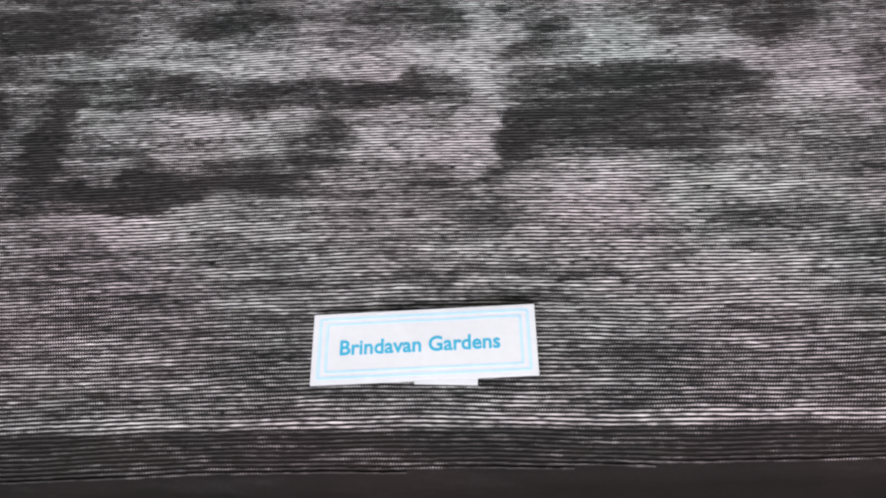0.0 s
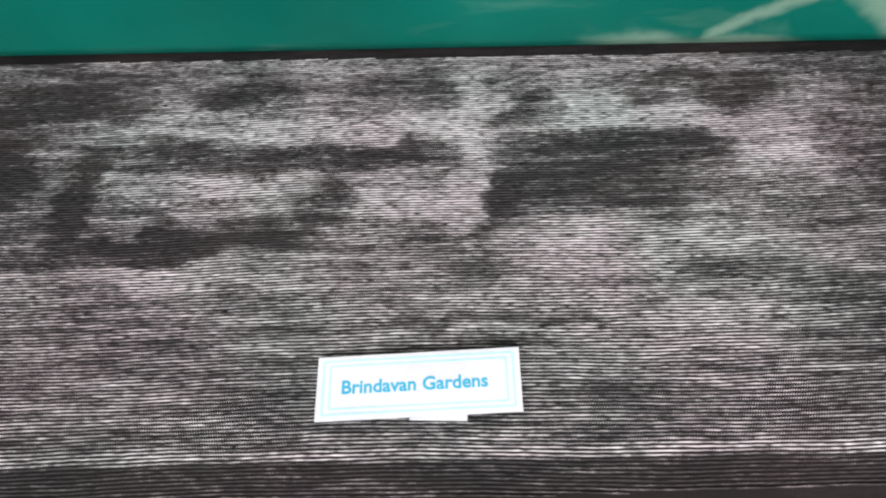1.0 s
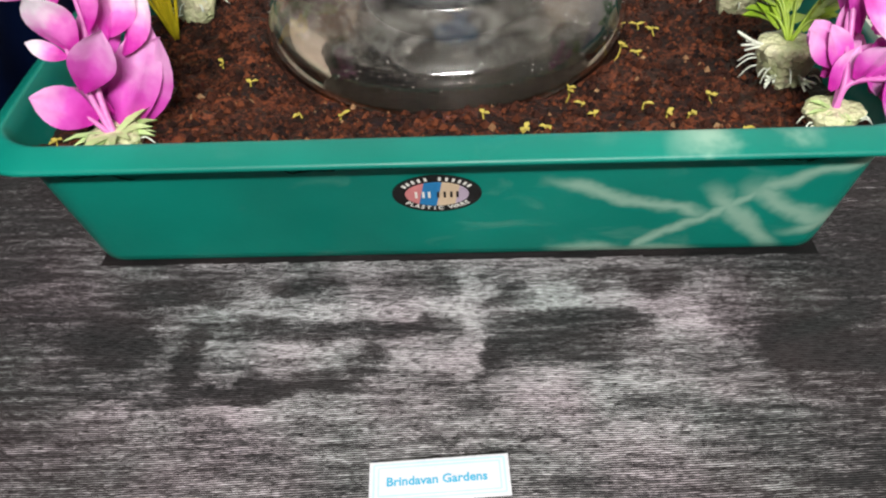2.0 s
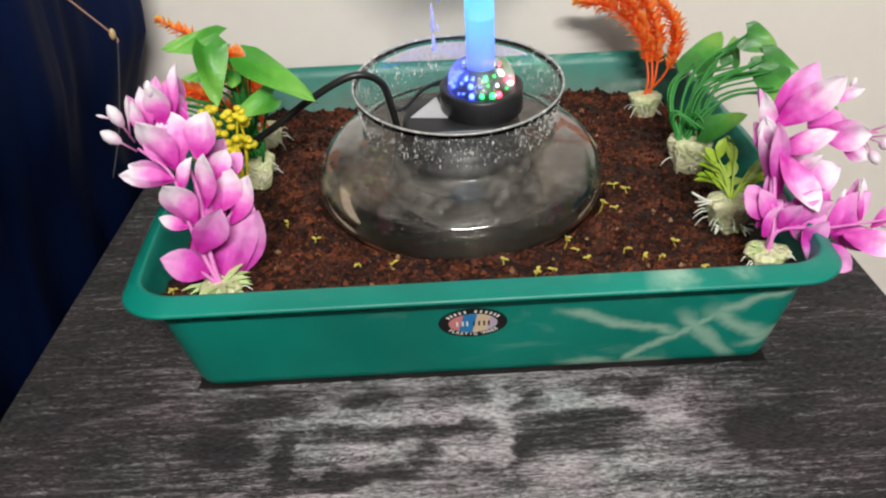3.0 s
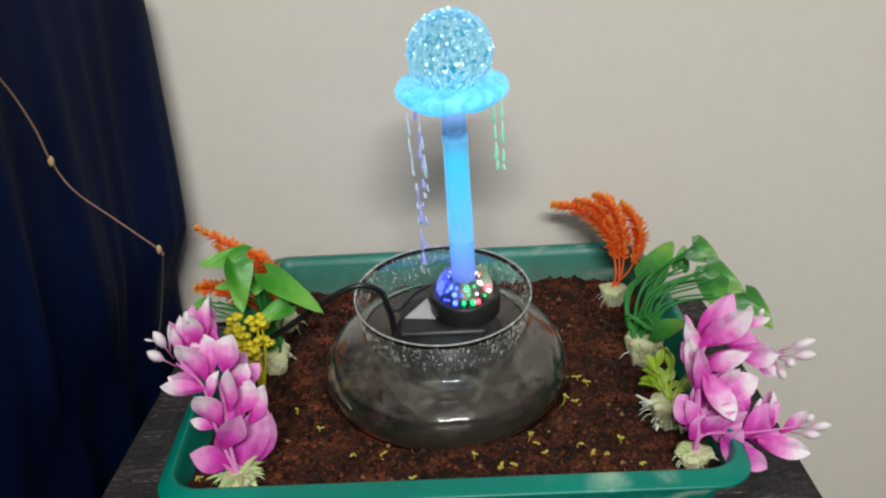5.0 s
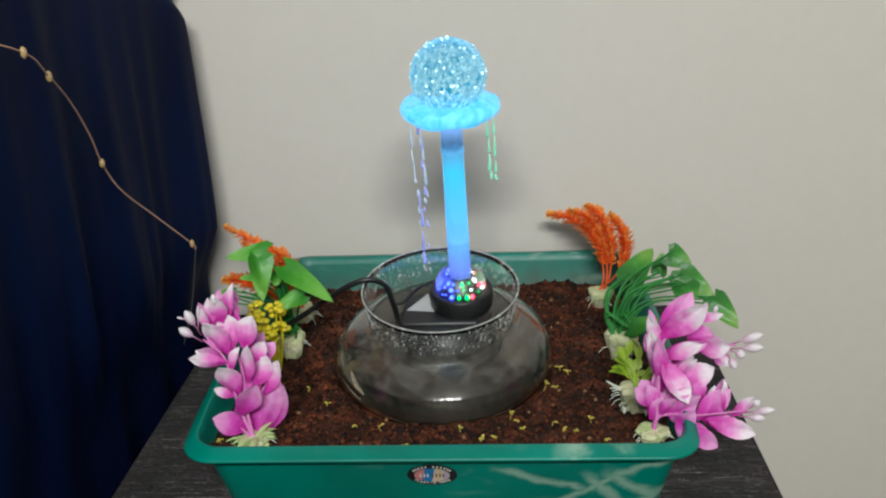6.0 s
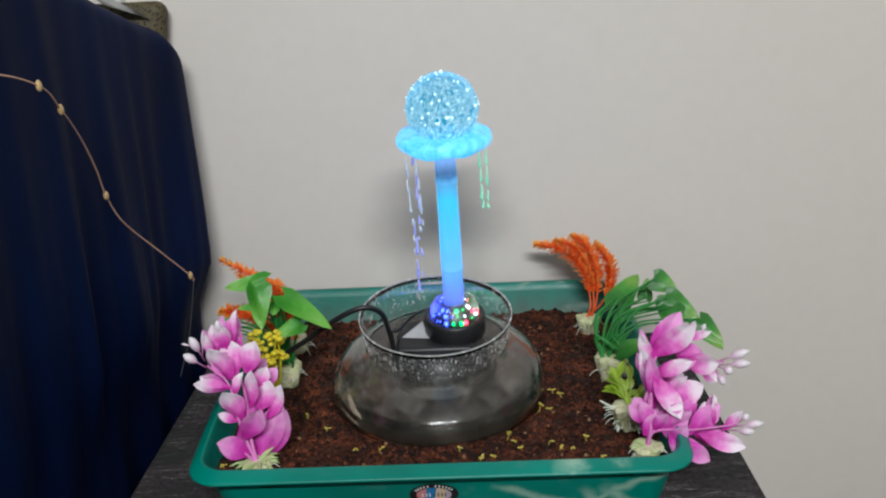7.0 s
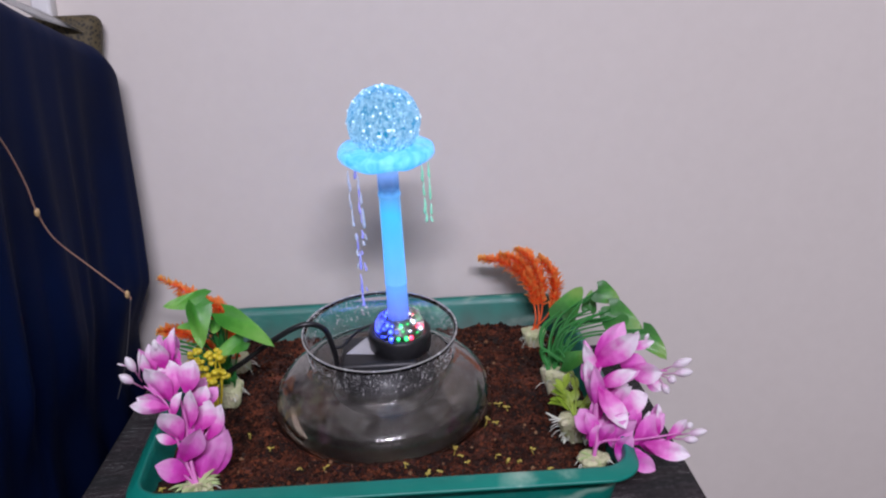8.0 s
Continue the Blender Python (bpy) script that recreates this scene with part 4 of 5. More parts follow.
for x, y, top, n, tint in ((-0.036, -0.006, -0.014, 7, "c"), (-0.030, 0.012, -0.014, 8, "b"), (-0.026, -0.018, -0.014, 5, "c"), (0.038, 0.0, -0.012, 4, "g"), (0.033, 0.014, -0.02, 4, "g"), (-0.033, 0.0, -0.08, 5, "b")):
    z = L + top
    for k in range(n):
        ln = rng.uniform(0.012, 0.024) if k < 3 else rng.uniform(0.005, 0.011)
        r = rng.uniform(0.0010, 0.0019)
        bm = bmesh.new()
        lathe(bm, [(0.0, 0.0), (r * 0.5, -0.15 * ln), (r * 0.8, -0.5 * ln), (r, -0.8 * ln), (r * 0.6, -0.97 * ln), (0.0, -ln)], 8)
        for v in bm.verts:
            v.co.x += 0.0012 * noise.noise((k, v.co.z * 300, x * 90))
        d = part("water_drop", bm, TINTS[tint], fountain)
        d.matrix_local = Matrix.Translation((x + rng.uniform(-0.0015, 0.0015), y, z))
        d.visible_shadow = False
        z -= ln * 0.92 + rng.uniform(-0.001, 0.005) * (1 + k * 0.5)


# ---- plants ----
def root_ball(plant, p, r, h, rootlets=10, seed=1):
    """The pale clay-and-fibre foot in which an aquarium plant is set."""
    g = random.Random(seed)
    bm = bmesh.new()
    lathe(bm, [(0.0, -0.006), (r * 0.66, -0.006), (r * 0.76, h * 0.12), (r * 0.88, h * 0.45), (r * 0.98, h * 0.74), (r * 1.0, h * 0.88), (r * 0.9, h * 0.98), (r * 0.55, h), (0.0, h * 0.99)], 36)
    for v in bm.verts:
        v.co.xy *= 1.0 + 0.06 * math.sin(9 * math.atan2(v.co.y, v.co.x) + seed) + 0.26 * noise.noise((v.co.x * 130, v.co.y * 130, v.co.z * 110 + seed))
        v.co += Vector(p)
    ball = part("root_ball", bm, BULB, plant, "cream and pale green root ball")
    for k in range(rootlets):
        a = g.uniform(0, 6.28)
        bm = bmesh.new()
        q = Vector(p) + Vector((r * 0.9 * math.cos(a), r * 0.9 * math.sin(a), h * g.uniform(0.2, 0.7)))
        tip = q + Vector((math.cos(a), math.sin(a), g.uniform(-1.0, 0.1))) * g.uniform(0.004, 0.010)
        tube(bm, spline([q, (q + tip) / 2 + Vector((0, 0, 0.002)), tip], 3), 0.0005, 0.0003, 5)
        part("rootlet", bm, ROOT, ball)


def collar(plant, p, r, n, seed):
    g = random.Random(seed)
    for k in range(n):
        a = 6.28 * k / n + g.uniform(-0.2, 0.2)
        bm = bmesh.new()
        blade(bm, Vector(p), (math.cos(a), math.sin(a), g.uniform(-0.1, 0.5)), r * g.uniform(0.7, 1.2), r * g.uniform(0.16, 0.30), 0.25, 0.2, nu=5, nv=3)
        part("collar_leaf", bm, PALE_LEAF, plant)


def pink_plant(base, stems, petals, buds, label, seed, full):
    """petals and buds: foot, tip and width of each."""
    x, y = base
    z = soil_z(x, y)
    g = random.Random(seed)
    plant = thing("pink_plant", label, "artificial plant", "artificial plants in the tray")
    root_ball(plant, (x, y, z), 0.013, 0.010, 8, seed)
    collar(plant, (x, y, z + 0.009), 0.021 if full > 1 else 0.014, 24 if full > 1 else 9, seed + 5)
    for pts in stems:
        bm = bmesh.new()
        tube(bm, spline([(x, y, z + 0.006)] + list(pts), 10), 0.0017, 0.0008, 8)
        part("stem", bm, PINK_STEM, plant)
    for ax, ay, az, bx, by, bz, w in petals:
        a, b = Vector((ax, ay, az)), Vector((bx, by, bz))
        d = b - a
        for behind in range(2):
            if behind:
                if d.length < 0.016 or g.random() < 0.35:
                    continue
                a = a + Vector((g.uniform(-0.006, 0.006), 0.010, g.uniform(-0.004, 0.004)))
                d = d * g.uniform(0.75, 1.0) + Vector((g.uniform(-0.008, 0.008), 0.005, g.uniform(-0.006, 0.006)))
            bm = bmesh.new()
            blade(bm, a - 0.06 * d, d, d.length * 1.08, max(w * full, d.length * 0.29), g.uniform(-0.20, 0.24), g.choice((-0.7, -0.5, -0.3, 0.3, 0.5)), nu=9, nv=7,
                  facing=Vector((g.uniform(-0.6, 0.6), -0.8, 0.40 + g.uniform(-0.4, 0.4))))
            part("petal", bm, MAGENTA if (Vector((x, y, z)) - a).length < 0.046 or behind else PINK, plant)
    for ax, ay, az, bx, by, bz, w in buds:
        a, b = Vector((ax, ay, az)), Vector((bx, by, bz))
        ln, r = (b - a).length, w * 0.5
        bm = bmesh.new()
        lathe(bm, [(0, 0), (0.0006, 0), (0.0007, 0.42 * ln), (0.6 * r, 0.48 * ln), (r, 0.66 * ln), (0.85 * r, 0.84 * ln), (0.3 * r, 0.97 * ln), (0, ln)], 8, Matrix.Translation(a) @ Vector((0, 0, 1)).rotation_difference((b - a).normalized()).to_matrix().to_4x4())
        uv = bm.loops.layers.uv.verify()
        for face in bm.faces:
            for l in face.loops:
                l[uv].uv = (0.5, (l.vert.co - a).length / ln)
        part("bud", bm, BUD, plant)
    return plant


def green_plant(base, leaves, label, seed, lean, skin):
    """Heart-shaped leaves on long thin stalks; leaves: foot, tip and width of each."""
    x, y = base
    z = soil_z(x, y)
    g = random.Random(seed)
    plant = thing("leafy_plant", label, "artificial plant", "artificial plants in the tray")
    root_ball(plant, (x, y, z), 0.0150, 0.026, 14, seed)
    for ax, ay, az, bx, by, bz, w in leaves:
        p, tip = Vector((ax, ay, az)), Vector((bx, by, bz))
        for more in range(3):
            a = Vector((x + g.uniform(-0.010, 0.010), y + g.uniform(-0.008, 0.008), z + 0.022))
            q = p if more == 0 else p + Vector((g.uniform(-0.008, 0.008), g.uniform(0.0, 0.008), g.uniform(-0.010, 0.002)))
            mid = a.lerp(q, 0.5) + Vector((lean[0] + g.uniform(-0.004, 0.004), lean[1], 0.012 + lean[2] + g.uniform(-0.003, 0.003)))
            bm = bmesh.new()
            tube(bm, spline([a, a.lerp(mid, 0.5) + Vector((lean[0] * 0.6, 0, 0.005)), mid, q], 6), 0.0014, 0.0008, 6)
            part("stalk", bm, STEM, plant)
        d = tip - p
        bm = bmesh.new()
        blade(bm, p - 0.05 * d, d, d.length * 1.10, w * 1.35, g.uniform(0.02, 0.18), g.uniform(-0.35, -0.15), 0.0, heart=1.0, nu=10, nv=7, facing=(g.uniform(-0.35, 0.35), -0.75, 0.6 + g.uniform(-0.25, 0.3)))
        part("leaf", bm, skin, plant)
    return plant


def frond_plant(base, fronds, label, seed):
    """Feathery orange fronds on thin stalks; each frond: its points from the foot to the tip."""
    x, y = base
    z = soil_z(x, y)
    g = random.Random(seed)
    plant = thing("feathery_plant", label, "artificial plant", "artificial plants in the tray")
    root_ball(plant, (x, y, z), 0.0135, 0.018, 10, seed)
    for pts in fronds:
        line = spline([(x + g.uniform(-0.005, 0.005), y + g.uniform(-0.004, 0.004), z + 0.016)] + list(pts), 14)
        bm = bmesh.new()
        tube(bm, line, 0.0011, 0.0007, 6)
        stalk = part("frond", bm, ORANGE, plant)
        n = len(line)
        low, tip = bmesh.new(), bmesh.new()
        for i in range(int(n * 0.33), n - 1):
            d = (line[i + 1] - line[i]).normalized()
            side = d.orthogonal().normalized()
            t = i / n
            reach = 0.0175 * math.sin(math.pi * min(1, (t - 0.25) / 0.8)) ** 0.6 * (1.1 - 0.45 * t)
            for k in range(7):
                a = k * 0.898 + i * 0.4 + g.uniform(-0.2, 0.2)
                out = math.cos(a) * side + math.sin(a) * d.cross(side)
                bmq = tip if t > 0.88 else low
                blade(bmq, line[i].lerp(line[i + 1], g.random()), d * g.uniform(0.4, 1.0) + out, 0.85 * reach * g.uniform(0.5, 1.25), 0.0040, g.uniform(-0.3, 0.2), 0.1, nu=4, nv=3, thick=0.0)
        part("needle_tuft", low, ORANGE, stalk)
        part("tip_tuft", tip, AMBER, stalk, "amber tip tuft")
    return plant


LOWER_PETALS = (
    (-0.132, 0.158, 0.082, -0.154, 0.150, 0.098, 0.018), (-0.128, 0.163, 0.066, -0.103, 0.168, 0.120, 0.022), (-0.133, 0.160, 0.097, -0.116, 0.158, 0.126, 0.019),
    (-0.115, 0.172, 0.109, -0.101, 0.182, 0.133, 0.016), (-0.120, 0.174, 0.117, -0.111, 0.184, 0.137, 0.017), (-0.128, 0.170, 0.122, -0.126, 0.170, 0.153, 0.015),
    (-0.136, 0.166, 0.112, -0.146, 0.158, 0.140, 0.019), (-0.141, 0.172, 0.131, -0.135, 0.176, 0.150, 0.010), (-0.130, 0.182, 0.148, -0.122, 0.192, 0.171, 0.019),
    (-0.123, 0.182, 0.134, -0.116, 0.190, 0.148, 0.012), (-0.144, 0.178, 0.143, -0.159, 0.172, 0.173, 0.019), (-0.142, 0.182, 0.147, -0.145, 0.188, 0.174, 0.021),
    (-0.145, 0.172, 0.138, -0.169, 0.160, 0.146, 0.012), (-0.155, 0.176, 0.140, -0.169, 0.174, 0.148, 0.009), (-0.140, 0.166, 0.110, -0.155, 0.164, 0.117, 0.008))
UPPER_PETALS = (
    (-0.142, 0.192, 0.172, -0.139, 0.198, 0.199, 0.009), (-0.149, 0.190, 0.167, -0.150, 0.190, 0.191, 0.014), (-0.156, 0.188, 0.166, -0.157, 0.186, 0.189, 0.009),
    (-0.160, 0.184, 0.162, -0.161, 0.180, 0.184, 0.008), (-0.138, 0.196, 0.167, -0.148, 0.206, 0.181, 0.011), (-0.144, 0.172, 0.082, -0.124, 0.178, 0.107, 0.012),
    (-0.131, 0.176, 0.078, -0.136, 0.182, 0.105, 0.014), (-0.131, 0.186, 0.128, -0.116, 0.194, 0.145, 0.014), (-0.150, 0.192, 0.148, -0.155, 0.198, 0.172, 0.014))
BUDS = (
    (-0.164, 0.180, 0.154, -0.181, 0.176, 0.169, 0.008), (-0.165, 0.182, 0.159, -0.174, 0.178, 0.184, 0.008), (-0.167, 0.182, 0.162, -0.163, 0.180, 0.188, 0.003),
    (-0.172, 0.180, 0.174, -0.181, 0.176, 0.179, 0.002), (-0.153, 0.188, 0.175, -0.152, 0.188, 0.194, 0.006))
pink_plant((-0.124, 0.156), (
    [(-0.132, 0.162, 0.089), (-0.139, 0.168, 0.110), (-0.146, 0.176, 0.140), (-0.164, 0.182, 0.155)],
    [(-0.130, 0.166, 0.095), (-0.134, 0.180, 0.130), (-0.146, 0.190, 0.165), (-0.150, 0.192, 0.180)],
    [(-0.131, 0.157, 0.080), (-0.136, 0.157, 0.085)]),
    LOWER_PETALS + UPPER_PETALS, BUDS, "bright pink artificial plant with white-tipped petals leaning outwards", 11, 1.10)
LOWER_PETALS = (
    (0.218, 0.166, 0.087, 0.246, 0.160, 0.102, 0.023), (0.236, 0.158, 0.080, 0.261, 0.150, 0.065, 0.018), (0.247, 0.166, 0.084, 0.273, 0.168, 0.105, 0.023),
    (0.256, 0.160, 0.084, 0.289, 0.152, 0.077, 0.018), (0.268, 0.170, 0.090, 0.271, 0.174, 0.113, 0.008), (0.275, 0.168, 0.085, 0.291, 0.168, 0.102, 0.010),
    (0.227, 0.156, 0.090, 0.229, 0.148, 0.074, 0.010), (0.228, 0.170, 0.090, 0.239, 0.172, 0.112, 0.020), (0.219, 0.176, 0.083, 0.229, 0.178, 0.100, 0.018),
    (0.257, 0.176, 0.083, 0.265, 0.184, 0.102, 0.015), (0.218, 0.186, 0.095, 0.215, 0.190, 0.116, 0.015))
UPPER_PETALS = (
    (0.221, 0.196, 0.124, 0.209, 0.205, 0.162, 0.011), (0.217, 0.190, 0.122, 0.207, 0.190, 0.148, 0.016), (0.221, 0.200, 0.143, 0.254, 0.198, 0.171, 0.024),
    (0.248, 0.205, 0.154, 0.269, 0.200, 0.162, 0.009), (0.252, 0.206, 0.156, 0.257, 0.206, 0.170, 0.007), (0.223, 0.192, 0.127, 0.247, 0.182, 0.143, 0.015),
    (0.249, 0.200, 0.134, 0.274, 0.190, 0.136, 0.023), (0.262, 0.200, 0.128, 0.271, 0.185, 0.123, 0.013), (0.219, 0.184, 0.128, 0.234, 0.168, 0.097, 0.022),
    (0.235, 0.195, 0.099, 0.266, 0.200, 0.112, 0.024), (0.213, 0.172, 0.092, 0.197, 0.170, 0.110, 0.016), (0.231, 0.205, 0.108, 0.250, 0.212, 0.116, 0.016))
BUDS = (
    (0.273, 0.196, 0.135, 0.300, 0.190, 0.148, 0.008), (0.275, 0.194, 0.133, 0.301, 0.188, 0.137, 0.008), (0.274, 0.192, 0.133, 0.286, 0.186, 0.130, 0.008),
    (0.272, 0.192, 0.132, 0.279, 0.184, 0.119, 0.007), (0.281, 0.164, 0.090, 0.306, 0.160, 0.095, 0.007), (0.278, 0.164, 0.087, 0.298, 0.158, 0.088, 0.007),
    (0.286, 0.166, 0.092, 0.295, 0.166, 0.100, 0.006), (0.261, 0.204, 0.157, 0.265, 0.204, 0.168, 0.004))
STEM_PETALS = (
    (0.216, 0.186, 0.108, 0.209, 0.192, 0.148, 0.013), (0.220, 0.182, 0.106, 0.214, 0.186, 0.149, 0.011), (0.213, 0.170, 0.089, 0.206, 0.176, 0.110, 0.015),
    (0.216, 0.162, 0.091, 0.225, 0.160, 0.106, 0.014), (0.228, 0.158, 0.083, 0.240, 0.152, 0.096, 0.017), (0.208, 0.166, 0.084, 0.217, 0.168, 0.102, 0.013),
    (0.233, 0.196, 0.104, 0.249, 0.200, 0.121, 0.013))
pink_plant((0.209, 0.160), (
    [(0.213, 0.166, 0.090), (0.218, 0.188, 0.116), (0.251, 0.198, 0.137), (0.280, 0.194, 0.136)],
    [(0.216, 0.164, 0.088), (0.246, 0.164, 0.088), (0.285, 0.164, 0.092)],
    [(0.214, 0.172, 0.095), (0.222, 0.198, 0.140), (0.250, 0.203, 0.155), (0.262, 0.204, 0.158)]),
    LOWER_PETALS + UPPER_PETALS + STEM_PETALS, BUDS, "bright pink artificial plant with two shoots hanging over the rim", 23, 0.90)

HEARTS = (
    (0.220, 0.375, 0.120, 0.245, 0.395, 0.144, 0.026), (0.252, 0.385, 0.119, 0.256, 0.392, 0.138, 0.015), (0.259, 0.375, 0.145, 0.278, 0.362, 0.137, 0.022),
    (0.268, 0.355, 0.130, 0.296, 0.335, 0.113, 0.026), (0.270, 0.345, 0.124, 0.269, 0.325, 0.108, 0.024), (0.298, 0.335, 0.112, 0.317, 0.315, 0.092, 0.024),
    (0.211, 0.310, 0.094, 0.235, 0.295, 0.110, 0.017), (0.263, 0.360, 0.125, 0.275, 0.360, 0.130, 0.012))
green_plant((0.206, 0.324), HEARTS, "green artificial plant with heart-shaped leaves on arching stalks", 31, (-0.010, 0.0, 0.008), SHADED_LEAF)
HEARTS = (
    (-0.148, 0.312, 0.174, -0.145, 0.292, 0.141, 0.025), (-0.117, 0.300, 0.169, -0.073, 0.268, 0.153, 0.020), (-0.143, 0.325, 0.177, -0.180, 0.320, 0.173, 0.018),
    (-0.105, 0.300, 0.140, -0.128, 0.285, 0.134, 0.016), (-0.177, 0.320, 0.136, -0.187, 0.305, 0.141, 0.012), (-0.156, 0.320, 0.152, -0.169, 0.315, 0.153, 0.008),
    (-0.185, 0.315, 0.134, -0.193, 0.300, 0.138, 0.008), (-0.134, 0.325, 0.152, -0.135, 0.315, 0.144, 0.014))
green_plant((-0.133, 0.339), HEARTS, "green artificial plant with broad pointed leaves beside the cable", 37, (0.0, 0.0, 0.004), LEAF)

frond_plant((0.200, 0.446), (
    [(0.204, 0.458, 0.088), (0.196, 0.472, 0.122), (0.172, 0.492, 0.140), (0.143, 0.508, 0.142)],
    [(0.211, 0.458, 0.088), (0.213, 0.468, 0.120), (0.202, 0.482, 0.146), (0.186, 0.496, 0.156)],
    [(0.217, 0.456, 0.085), (0.228, 0.462, 0.110), (0.226, 0.472, 0.132), (0.213, 0.486, 0.148)],
    [(0.208, 0.459, 0.088), (0.205, 0.470, 0.118), (0.190, 0.484, 0.142), (0.168, 0.498, 0.150)]),
    "orange feathery artificial plant leaning against the wall", 41)
frond_plant((-0.135, 0.415), (
    [(-0.138, 0.412, 0.088), (-0.148, 0.408, 0.118), (-0.172, 0.412, 0.146), (-0.212, 0.42, 0.168)],
    [(-0.140, 0.410, 0.085), (-0.150, 0.404, 0.110), (-0.165, 0.404, 0.132), (-0.192, 0.412, 0.152)],
    [(-0.138, 0.410, 0.090), (-0.138, 0.408, 0.112), (-0.147, 0.410, 0.132), (-0.168, 0.413, 0.148)],
    [(-0.145, 0.405, 0.078), (-0.165, 0.395, 0.10), (-0.188, 0.385, 0.118), (-0.208, 0.38, 0.122)]),
    "orange feathery artificial plant spreading towards the dark cover", 43)

# yellow-green sprays
def knob_plant(base, top, label, seed):
    x, y = base
    z = soil_z(x, y)
    g = random.Random(seed)
    plant = thing("yellow_plant", label, "artificial plant", "artificial plants in the tray")
    for k in range(13):
        tip = Vector(top) + Vector((g.uniform(-0.014, 0.014), g.uniform(-0.008, 0.008), g.uniform(-0.019, 0.018)))
        bm = bmesh.new()
        tube(bm, spline([(x, y, z), Vector((x, y, z)).lerp(tip, 0.55) + Vector((g.uniform(-0.004, 0.004), 0, 0.006)), tip], 5), 0.0012, 0.0009, 6)
        twig = part("twig", bm, YELLOW, plant)
        for q in range(6):
            bm = bmesh.new()
            c = tip + Vector((g.uniform(-0.007, 0.007), g.uniform(-0.005, 0.005), g.uniform(-0.007, 0.006)))
            bmesh.ops.create_icosphere(bm, subdivisions=2, radius=g.uniform(0.0026, 0.0040), matrix=Matrix.Translation(c) @ Matrix.Diagonal((1, 1, 0.75, 1)))
            part("knob", bm, YELLOW, twig)
    return plant


knob_plant((-0.136, 0.300), (-0.142, 0.288, 0.118), "yellow-green artificial plant with clustered round knobs", 51)


def fern_plant(base, label, seed):
    x, y = base
    z = soil_z(x, y)
    g = random.Random(seed)
    plant = thing("lime_plant", label, "artificial plant", "artificial plants in the tray")
    root_ball(plant, (x, y, z), 0.015, 0.02, 16, seed)
    for k in range(9):
        a = g.uniform(0.2, 2.9)
        d = Vector((math.cos(a) * 0.8, 0.5 * math.sin(a), g.uniform(0.3, 1.0)))
        p = Vector((x, y, z + 0.018))
        tip = p + d * g.uniform(0.018, 0.034)
        bm = bmesh.new()
        tube(bm, spline([p, p.lerp(tip, 0.5) + Vector((0, 0, 0.004)), tip], 4), 0.0010, 0.0006, 5)
        part("stalk", bm, LIME, plant)
        for q in range(3):
            bm = bmesh.new()
            blade(bm, p.lerp(tip, 0.45 + 0.25 * q), d + Vector((g.uniform(-0.9, 0.9), g.uniform(-0.6, 0.6), g.uniform(-0.4, 0.4))), g.uniform(0.011, 0.018), 0.008, 0.2, 0.3, nu=5, nv=3)
            part("leaflet", bm, LIME, plant)
    for p, d in (((x - 0.012, y, z + 0.018), Vector((-0.9, 0, 0.25))), ((x - 0.006, y - 0.006, z + 0.006), Vector((-0.3, -0.8, -0.15))), ((x + 0.004, y - 0.009, z + 0.006), Vector((0.1, -0.9, -0.1)))):
        bm = bmesh.new()
        p = Vector(p)
        for q in range(5):
            w = (d + Vector((g.uniform(-0.5, 0.5), g.uniform(-0.3, 0.3), 0.35 * (q - 2)))).normalized()
            tube(bm, [p + d * 0.002 * q, p + d * 0.002 * q + w * 0.010], 0.0008, 0.0006, 5)
        tube(bm, [p, p + d * 0.011], 0.0009, 0.0007, 5)
        part("rootlet", bm, ROOT, plant, "white branched rootlet")
    return plant


fern_plant((0.205, 0.220), "lime artificial plant with white branched rootlets", 57)

# ---- covered armchair beside the table ----
def top_z(y):
    return 0.419 + (0.486 - y) * 0.30 if y < 0.486 else 0.419 - (y - 0.486) * 0.6


def side_x(y, z):
    """The hanging side of the cover, in soft upright folds that deepen downwards."""
    t = min(max((0.43 - z) / 0.45, 0), 1.4)
    u = y + 0.03 * t
    f = 0.034 * noise.noise((u * 11, z * 1.1, 3.0)) + 0.020 * noise.noise((u * 27 + 4, z * 1.6, 7.0)) + 0.006 * noise.noise((u * 60, z * 2.0, 1.0))
    x = -0.268 + f * (0.12 + 0.55 * t ** 0.8)
    x = min(x, -0.252) + 0.010 * min(1, max(0, (y - 0.37) / 0.10))
    x += 0.0044 * min(1.0, 1.2 * t) * math.sin(2 * math.pi * u / 0.070 + 7.0 * noise.noise((u * 7, z * 1.2, 5.0)))
    if z < 0.06:
        x = min(x, -0.279 + 0.004 * math.sin(y * 62))
    elif z < 0.14:
        k = (z - 0.06) / 0.08
        x = k * x + (1 - k) * min(x, -0.279 + 0.004 * math.sin(y * 62))
    return x


cover = thing("covered_chair", "high seat hidden under a navy blue cloth cover", "chair cover", at=(-0.55, 0.0, FLOOR_Z))
cols = []
YS = [-0.75 + 1.298 * k / 170 for k in range(171)]
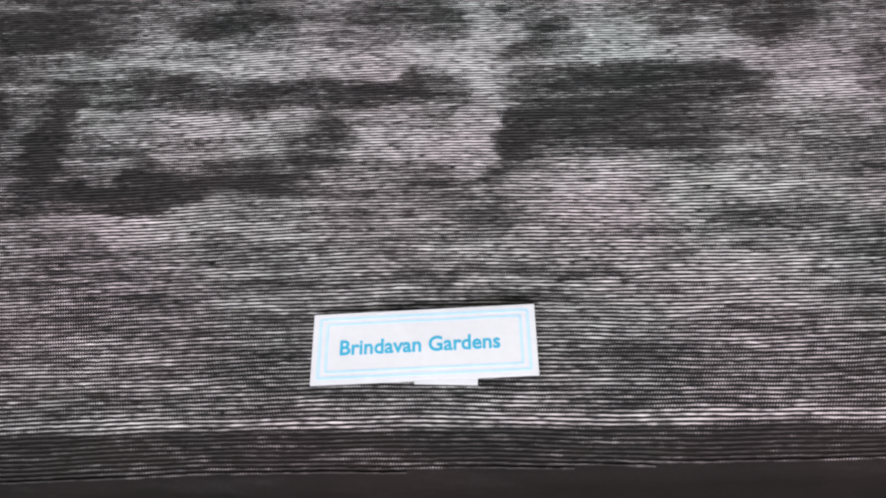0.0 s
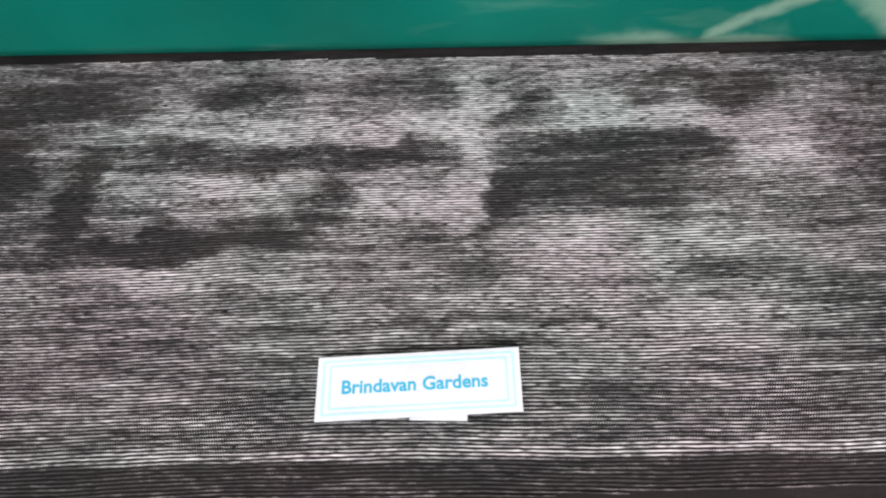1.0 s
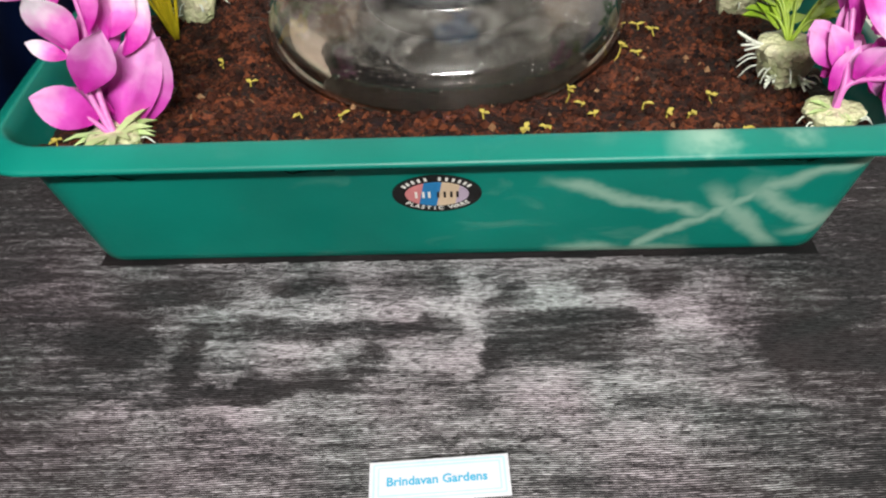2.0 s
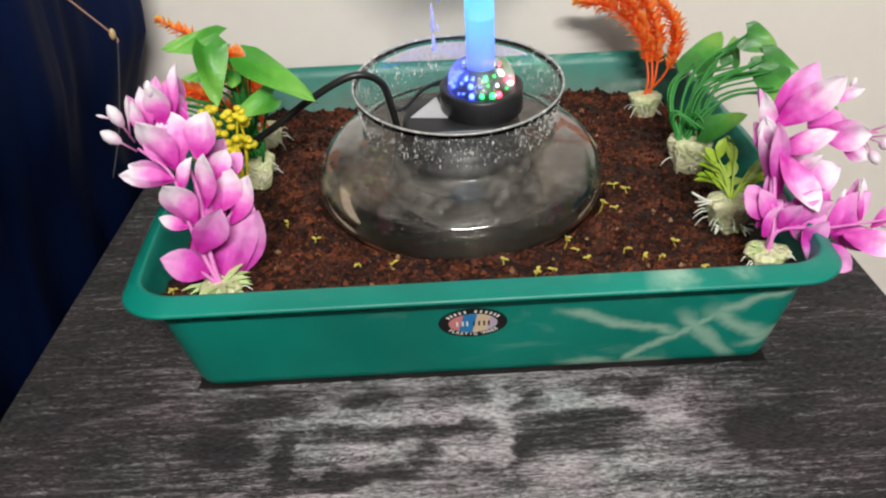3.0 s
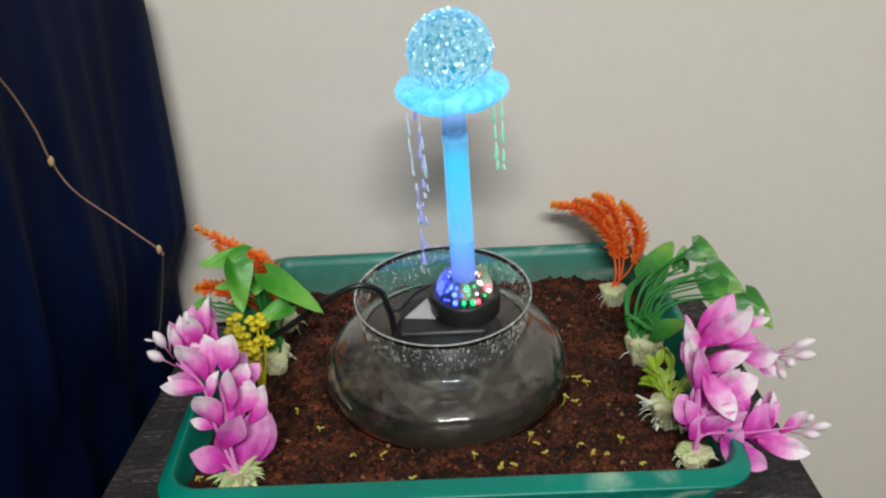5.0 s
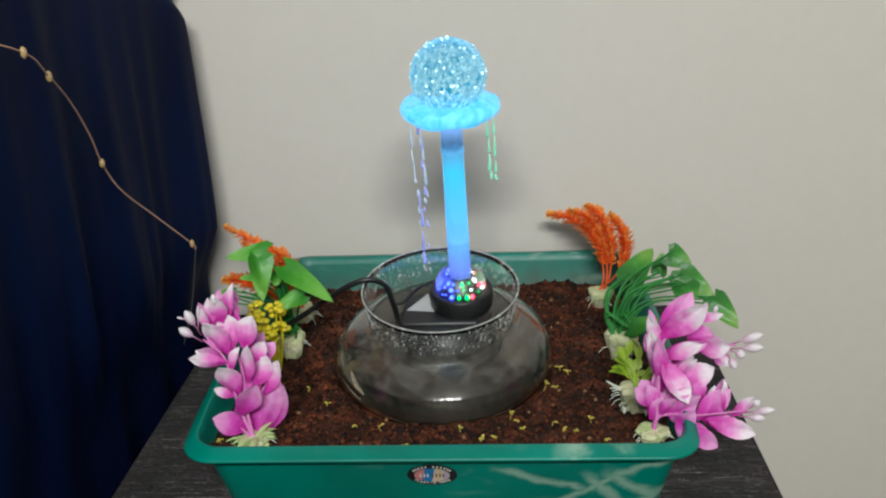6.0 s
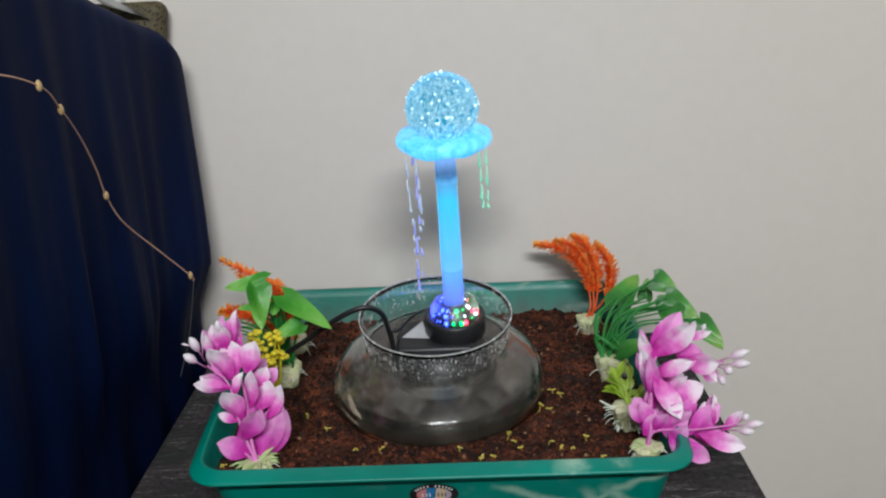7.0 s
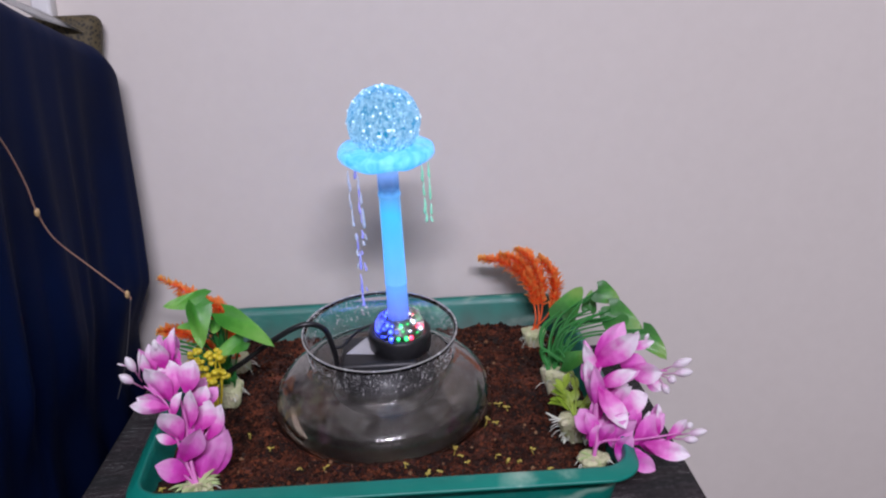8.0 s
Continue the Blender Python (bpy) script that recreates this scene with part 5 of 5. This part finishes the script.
for y in YS:
    col = []
    top = top_z(y)
    for k in range(60):
        z = FLOOR_Z + 0.02 + (top - 0.028 - FLOOR_Z - 0.02) * k / 59
        e = max(0, (y - 0.505) / 0.043)
        col.append((side_x(y, z) - 0.016 * e ** 2, y, z))
    x0 = col[-1][0]
    for k in range(1, 9):
        a = radians(90 * k / 8)
        col.append((x0 - 0.04 * (1 - math.cos(a)), y, top - 0.028 + 0.028 * math.sin(a)))
    for k in range(1, 14):
        col.append((x0 - 0.04 - 0.53 * k / 13, y, top + 0.05 * math.sin(2.2 * k / 13) + 0.004 * math.sin(y * 20 + k)))
    for k in range(1, 12):
        col.append((x0 - 0.60, y, top + 0.03 - (top + 0.03 - FLOOR_Z - 0.02) * k / 11))
    cols.append([Vector(p) - Vector((-0.55, 0, FLOOR_Z)) for p in col])
for name, lo, hi, label in (("side_drape", 0, 68, "navy satin side hanging in soft upright folds"), ("top_drape", 67, 93, "navy satin drawn smooth over the top")):
    bm = bmesh.new()
    grid = [[bm.verts.new(p) for p in col[lo:hi]] for col in cols]
    for a, b in zip(grid, grid[1:]):
        for i in range(len(a) - 1):
            bm.faces.new((a[i], b[i], b[i + 1], a[i + 1]))
    part(name, bm, NAVY, cover, label)
for name, col in (("front_drape", cols[0]), ("back_drape", cols[-1][::-1])):
    bm = bmesh.new()
    bm.faces.new([bm.verts.new(p) for p in col])
    part(name, bm, NAVY, cover, "navy satin end of the cover")

# patterned cushion and pale cloth between the cover and the wall
m, nt, b = nodes_of("gold_black_weave")
vor = node(nt, "ShaderNodeTexVoronoi", Scale=260.0)
tc = nt.nodes.new("ShaderNodeTexCoord")
nt.links.new(tc.outputs["Object"], vor.inputs["Vector"])
nt.links.new(ramp(nt, vor.outputs[0], [(0.25, (0.012, 0.010, 0.006)), (0.6, (0.09, 0.07, 0.03))]), b.inputs["Base Color"])
b.inputs["Roughness"].default_value = 0.7
bm = bmesh.new()
box(bm, (-0.435, 0.535, 0.15), (0.33, 0.03, 0.585), 0.012)
for v in bm.verts:
    if v.co.x > -0.4:
        v.co.x -= 0.09 * min(1, max(0, (0.40 - v.co.z) / 0.25))
cushion = tagged(part("seat_back", bm, m), "black and gold patterned back behind the navy cover", "chair back")
bm = bmesh.new()
g0 = [[bm.verts.new((-0.285 - 0.022 * i - 0.012 * j, 0.516 - 0.010 * j, 0.425 + 0.012 * i + 0.006 * j + 0.002 * math.sin(i))) for j in range(4)] for i in range(9)]
for i in range(8):
    for j in range(3):
        bm.faces.new((g0[i][j], g0[i + 1][j], g0[i + 1][j + 1], g0[i][j + 1]))
bmesh.ops.solidify(bm, geom=bm.faces[:], thickness=0.003)
tagged(part("white_towel", bm, WHITE_PAINT), "strip of white cloth laid over the chair back", "towel")

# ---- string of tiny lights on the cover ----
wire = thing("fairy_light_wire", "thin copper wire of unlit fairy lights on the cover", "fairy lights")
pts = [(-0.31, 0.03, 0.425), (-0.262, 0.10, 0.418), (-0.2455, 0.147, 0.402), (-0.248, 0.180, 0.379), (-0.254, 0.218, 0.350), (-0.258, 0.247, 0.316), (-0.261, 0.265, 0.287), (-0.258, 0.285, 0.256), (-0.243, 0.314, 0.220), (-0.222, 0.343, 0.179),
       (-0.2205, 0.346, 0.172), (-0.228, 0.350, 0.140), (-0.238, 0.352, 0.10), (-0.252, 0.352, 0.06)]
pts = [(max(x, side_x(y, z) + 0.0012) if 0 < k < 9 else x, y, z) for k, (x, y, z) in enumerate(pts)]
bm = bmesh.new()
tube(bm, spline(pts[:11], 8), 0.0007, seg=6)
part("strand", bm, COPPER, wire)
bm = bmesh.new()
tube(bm, spline(pts[10:], 8), 0.0006, seg=6)
part("tail", bm, plain("grey_wire", (0.05, 0.05, 0.055), (0.09, 0.09, 0.10), 0.4), wire, "thin grey wire end")
for p in (pts[2], pts[3], pts[6], pts[9]):
    bm = bmesh.new()
    bmesh.ops.create_icosphere(bm, subdivisions=2, radius=0.0030, matrix=Matrix.Translation(p) @ Matrix.Diagonal((0.8, 0.9, 1.5, 1)))
    part("light_bead", bm, RESIN, wire)
